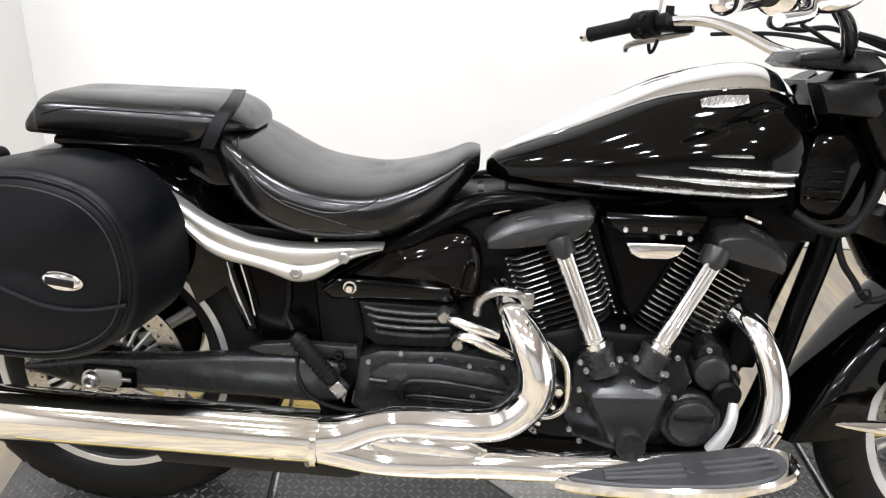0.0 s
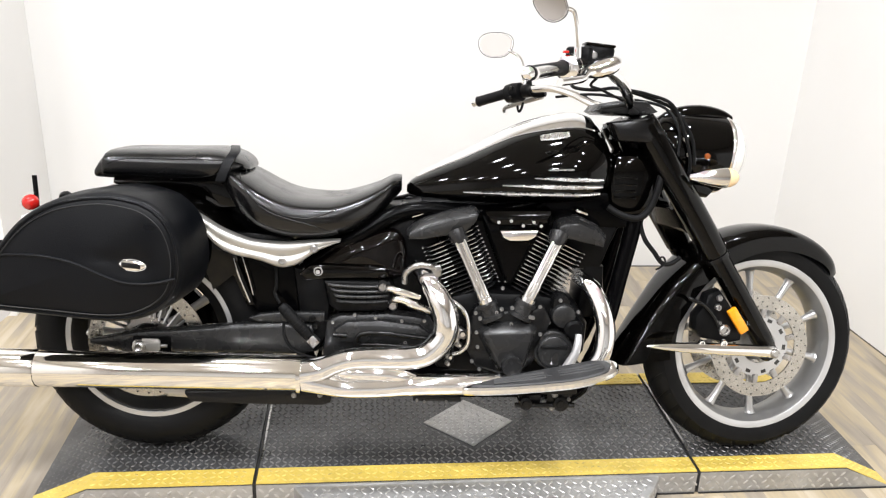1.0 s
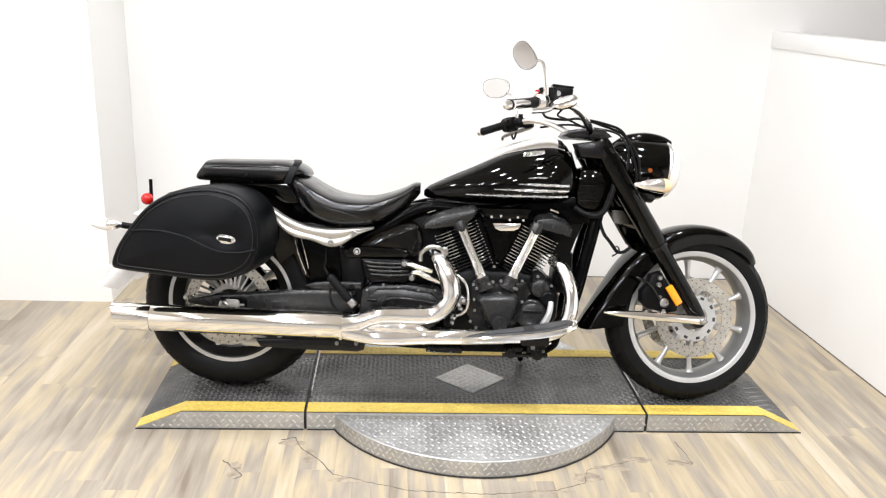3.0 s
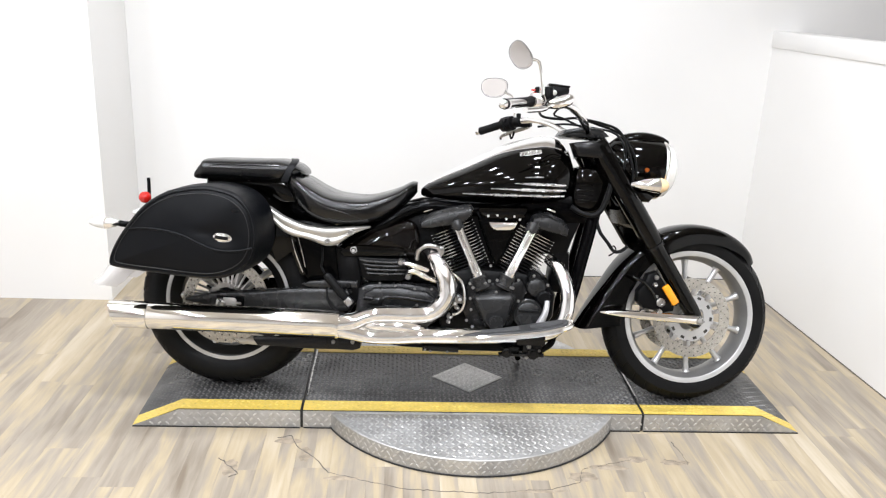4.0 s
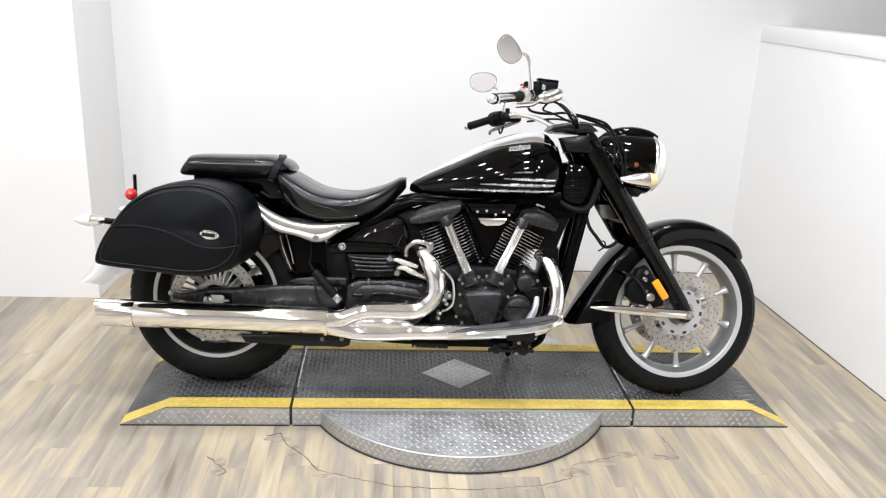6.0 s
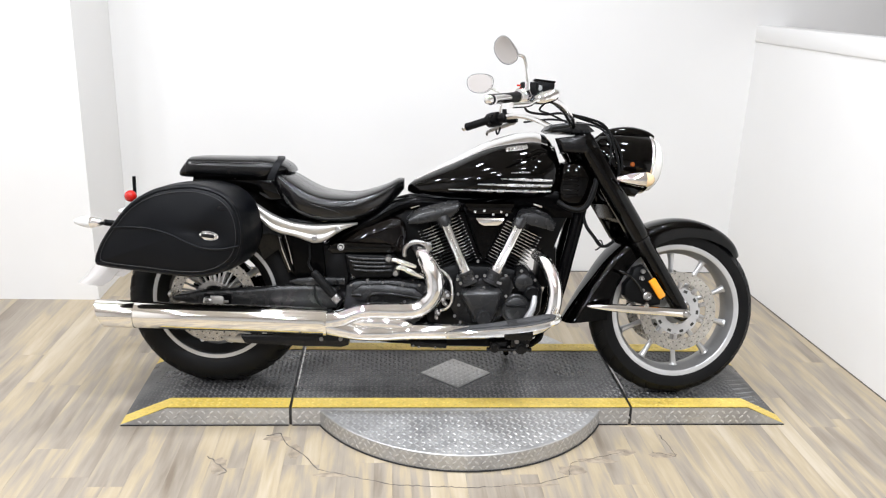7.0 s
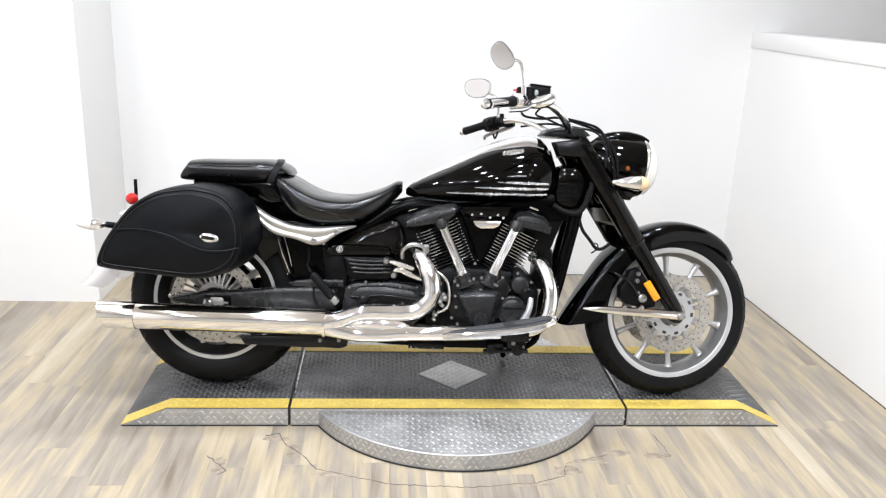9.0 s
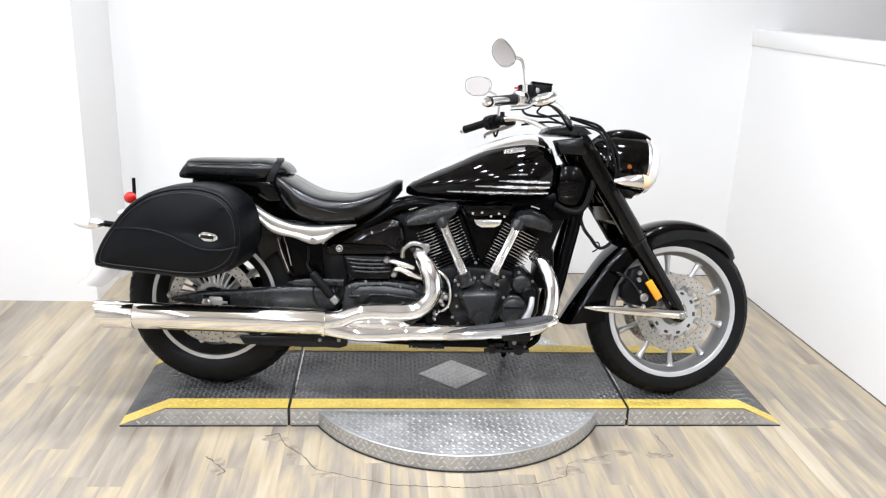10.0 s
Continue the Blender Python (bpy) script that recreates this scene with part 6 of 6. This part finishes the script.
# ---- floor planks ----
PLANK_W, PLANK_L = 0.12, 0.92
def plank_material():
    m = bpy.data.materials.new("grey_brown_wood_plank")
    m.use_nodes = True
    nt, n = m.node_tree, m.node_tree.nodes
    b = n["Principled BSDF"]
    tc, oi = n.new("ShaderNodeTexCoord"), n.new("ShaderNodeObjectInfo")
    add = n.new("ShaderNodeVectorMath")
    add.operation = "MULTIPLY_ADD"
    comb = n.new("ShaderNodeCombineXYZ")
    nt.links.new(oi.outputs["Random"], comb.inputs[0])
    add.inputs[1].default_value = (37.0, 53.0, 0.0)
    sep, gt, bump_off = n.new("ShaderNodeSeparateXYZ"), n.new("ShaderNodeMath"), n.new("ShaderNodeMath")
    gt.operation, bump_off.operation = "GREATER_THAN", "ADD"
    gt.inputs[1].default_value = 0.0
    nt.links.new(tc.outputs["Object"], sep.inputs[0])
    nt.links.new(sep.outputs[0], gt.inputs[0])
    nt.links.new(gt.outputs[0], bump_off.inputs[0])
    nt.links.new(oi.outputs["Random"], bump_off.inputs[1])
    nt.links.new(bump_off.outputs[0], comb.inputs[1])
    nt.links.new(comb.outputs[0], add.inputs[0])
    nt.links.new(tc.outputs["Object"], add.inputs[2])

    def tex(scale, stretch, detail, rough=0.55):
        mp = n.new("ShaderNodeMapping")
        mp.inputs["Scale"].default_value = stretch
        nt.links.new(add.outputs[0], mp.inputs["Vector"])
        t = n.new("ShaderNodeTexNoise")
        t.inputs["Scale"].default_value, t.inputs["Detail"].default_value, t.inputs["Roughness"].default_value = scale, detail, rough
        t.inputs["Distortion"].default_value = 0.4
        nt.links.new(mp.outputs["Vector"], t.inputs["Vector"])
        return t.outputs["Fac"]

    ramp = n.new("ShaderNodeValToRGB")
    els = ramp.color_ramp.elements
    els[0].position, els[0].color = 0.26, (0.195, 0.158, 0.118, 1)
    els[1].position, els[1].color = 0.78, (0.52, 0.452, 0.345, 1)
    e = els.new(0.46)
    e.color = (0.31, 0.269, 0.216, 1)
    e = els.new(0.56)
    e.color = (0.405, 0.33, 0.22, 1)
    mix = n.new("ShaderNodeMath")
    mix.operation = "MULTIPLY_ADD"
    big, fine = tex(3.2, (3.4, 0.5, 1), 4, 0.5), tex(15.0, (2.8, 0.2, 1), 7, 0.6)
    mix.inputs[1].default_value = 0.42
    nt.links.new(fine, mix.inputs[0])
    half = n.new("ShaderNodeMath")
    half.operation = "MULTIPLY_ADD"
    half.inputs[1].default_value, half.inputs[2].default_value = 0.86, -0.135
    nt.links.new(big, half.inputs[0])
    nt.links.new(half.outputs[0], mix.inputs[2])
    tone = n.new("ShaderNodeMath")
    tone.operation = "MULTIPLY_ADD"
    tone.inputs[1].default_value = 0.09
    nt.links.new(oi.outputs["Random"], tone.inputs[0])
    nt.links.new(mix.outputs[0], tone.inputs[2])
    shift = n.new("ShaderNodeMath")
    shift.operation = "SUBTRACT"
    shift.inputs[1].default_value = 0.045
    nt.links.new(tone.outputs[0], shift.inputs[0])
    geo = n.new("ShaderNodeNewGeometry")
    stain = n.new("ShaderNodeTexNoise")
    stain.inputs["Scale"].default_value, stain.inputs["Detail"].default_value = 1.3, 3
    nt.links.new(geo.outputs["Position"], stain.inputs["Vector"])
    worn = n.new("ShaderNodeMath")
    worn.operation = "MULTIPLY_ADD"
    worn.inputs[1].default_value = 0.22
    nt.links.new(stain.outputs["Fac"], worn.inputs[0])
    nt.links.new(shift.outputs[0], worn.inputs[2])
    level = n.new("ShaderNodeMath")
    level.operation = "SUBTRACT"
    level.inputs[1].default_value = 0.11
    nt.links.new(worn.outputs[0], level.inputs[0])
    nt.links.new(level.outputs[0], ramp.inputs["Fac"])
    nt.links.new(ramp.outputs["Color"], b.inputs["Base Color"])
    r = n.new("ShaderNodeMapRange")
    r.inputs["To Min"].default_value, r.inputs["To Max"].default_value = 0.3, 0.5
    nt.links.new(fine, r.inputs["Value"])
    nt.links.new(r.outputs["Result"], b.inputs["Roughness"])
    bn = n.new("ShaderNodeBump")
    bn.inputs["Strength"].default_value, bn.inputs["Distance"].default_value = 0.15, 0.001
    nt.links.new(fine, bn.inputs["Height"])
    nt.links.new(bn.outputs["Normal"], b.inputs["Normal"])
    return m


WOOD = plank_material()


def plank_data(length):
    bm = B()
    box(bm, (0, 0, -0.0035), (PLANK_W - 0.0002, length - 0.0002, 0.007), 0.0003, seg=1)
    me = bpy.data.meshes.new("plank")
    bm.to_mesh(me)
    bm.free()
    me.materials.append(WOOD)
    return me


full_plank = plank_data(PLANK_L)
rng = random.Random(5)
cols = int(5.45 / PLANK_W)
field_ends = []
for i in range(cols):
    x = -3.32 + (i + 0.5) * PLANK_W
    y = 1.555 - rng.random() * PLANK_L * 0.9
    first = 1.555 - y
    if first > 0.12:
        ob = new("plank", plank_data(first))
        ob.location = (x, y + first / 2, 0)
        ob.parent = floor_base
    while y > -3.9:
        ob = new("plank", full_plank)
        ob.location = (x, y - PLANK_L / 2, 0)
        ob.parent = floor_base
        y -= PLANK_L
    field_ends.append(y)

# the rest of the floor, behind the walk and beyond the partition, as one joined field
bm = B()
for i in range(int(6.72 / PLANK_W)):
    xa, xb = -3.32 + i * PLANK_W, -3.32 + (i + 1) * PLANK_W
    y_top = 1.555 if i >= cols else field_ends[i]
    while y_top > -6.49:
        y_low = max(y_top - PLANK_L, -6.495)
        box(bm, ((xa + xb) / 2, (y_top + y_low) / 2, -0.0035), (PLANK_W - 0.0002, y_top - y_low - 0.0002, 0.007), 0.0)
        y_top = y_low
tagged(part("plank_field", bm, WOOD, floor_base), kind="stuff")

# ragged cut joints in the floor round the turntable
def joint(pts, r, seed):
    """A ragged crack: its line wanders a little and its width changes."""
    rnd = random.Random(seed)
    line = []
    for (xa, ya), (xb, yb) in zip(pts, pts[1:]):
        count = max(2, int(math.hypot(xb - xa, yb - ya) / 0.014))
        for k in range(count):
            f = k / count
            line.append((xa + (xb - xa) * f + rnd.uniform(-0.003, 0.003), ya + (yb - ya) * f + rnd.uniform(-0.003, 0.003), 0.0005, r * rnd.uniform(0.5, 1.7)))
    line.append((*pts[-1], 0.0005, r))
    return part("floor_joint", tube(B(), line, r, 6, 2, squash=0.4), GREYJOINT, floor_base)


for pts, r in (
    ([(-0.64, -0.218), (-0.593, -0.20), (-0.568, -0.265), (-0.483, -0.36), (-0.446, -0.425)], 0.0018),
    ([(-0.446, -0.425), (-0.337, -0.467), (-0.192, -0.519), (0.06, -0.537), (0.282, -0.513), (0.382, -0.475)], 0.0011),
    ([(0.382, -0.475), (0.404, -0.40), (0.504, -0.365), (0.612, -0.33)], 0.0012),
    ([(0.768, -0.217), (0.785, -0.30), (0.781, -0.363), (0.707, -0.332)], 0.0011),
    ([(-0.814, -0.344), (-0.738, -0.436), (-0.76, -0.458)], 0.0018),
):
    joint(pts, r, len(pts) + int(1000 * r))

# pale worn patches where the floor's face has chipped off
def chipped_patch(x, y, w, h, seed):
    rnd = random.Random(seed)
    ring = []
    for k in range(18):
        a = 2 * math.pi * k / 18
        f = 0.75 + 0.4 * rnd.random()
        ring.append((x + w * f * math.cos(a), y + h * f * math.sin(a)))
    bm = B()
    skin(bm, [[(p, q, 0.0002) for p, q in ring], [(x + (p - x) * 0.97, y + (q - y) * 0.97, 0.0005) for p, q in ring]])
    part("chipped_edge", bm, PALEJOINT, floor_base)


for i, (x, y, w, h) in enumerate(((-0.60, -0.235, 0.045, 0.02), (-0.53, -0.32, 0.02, 0.05), (-0.40, -0.46, 0.06, 0.012), (0.40, -0.44, 0.05, 0.03), (0.50, -0.385, 0.07, 0.016), (0.60, -0.335, 0.05, 0.02), (0.74, -0.35, 0.05, 0.018), (-0.77, -0.40, 0.03, 0.05), (0.25, -0.525, 0.09, 0.01))):
    chipped_patch(x, y, w, h, i)
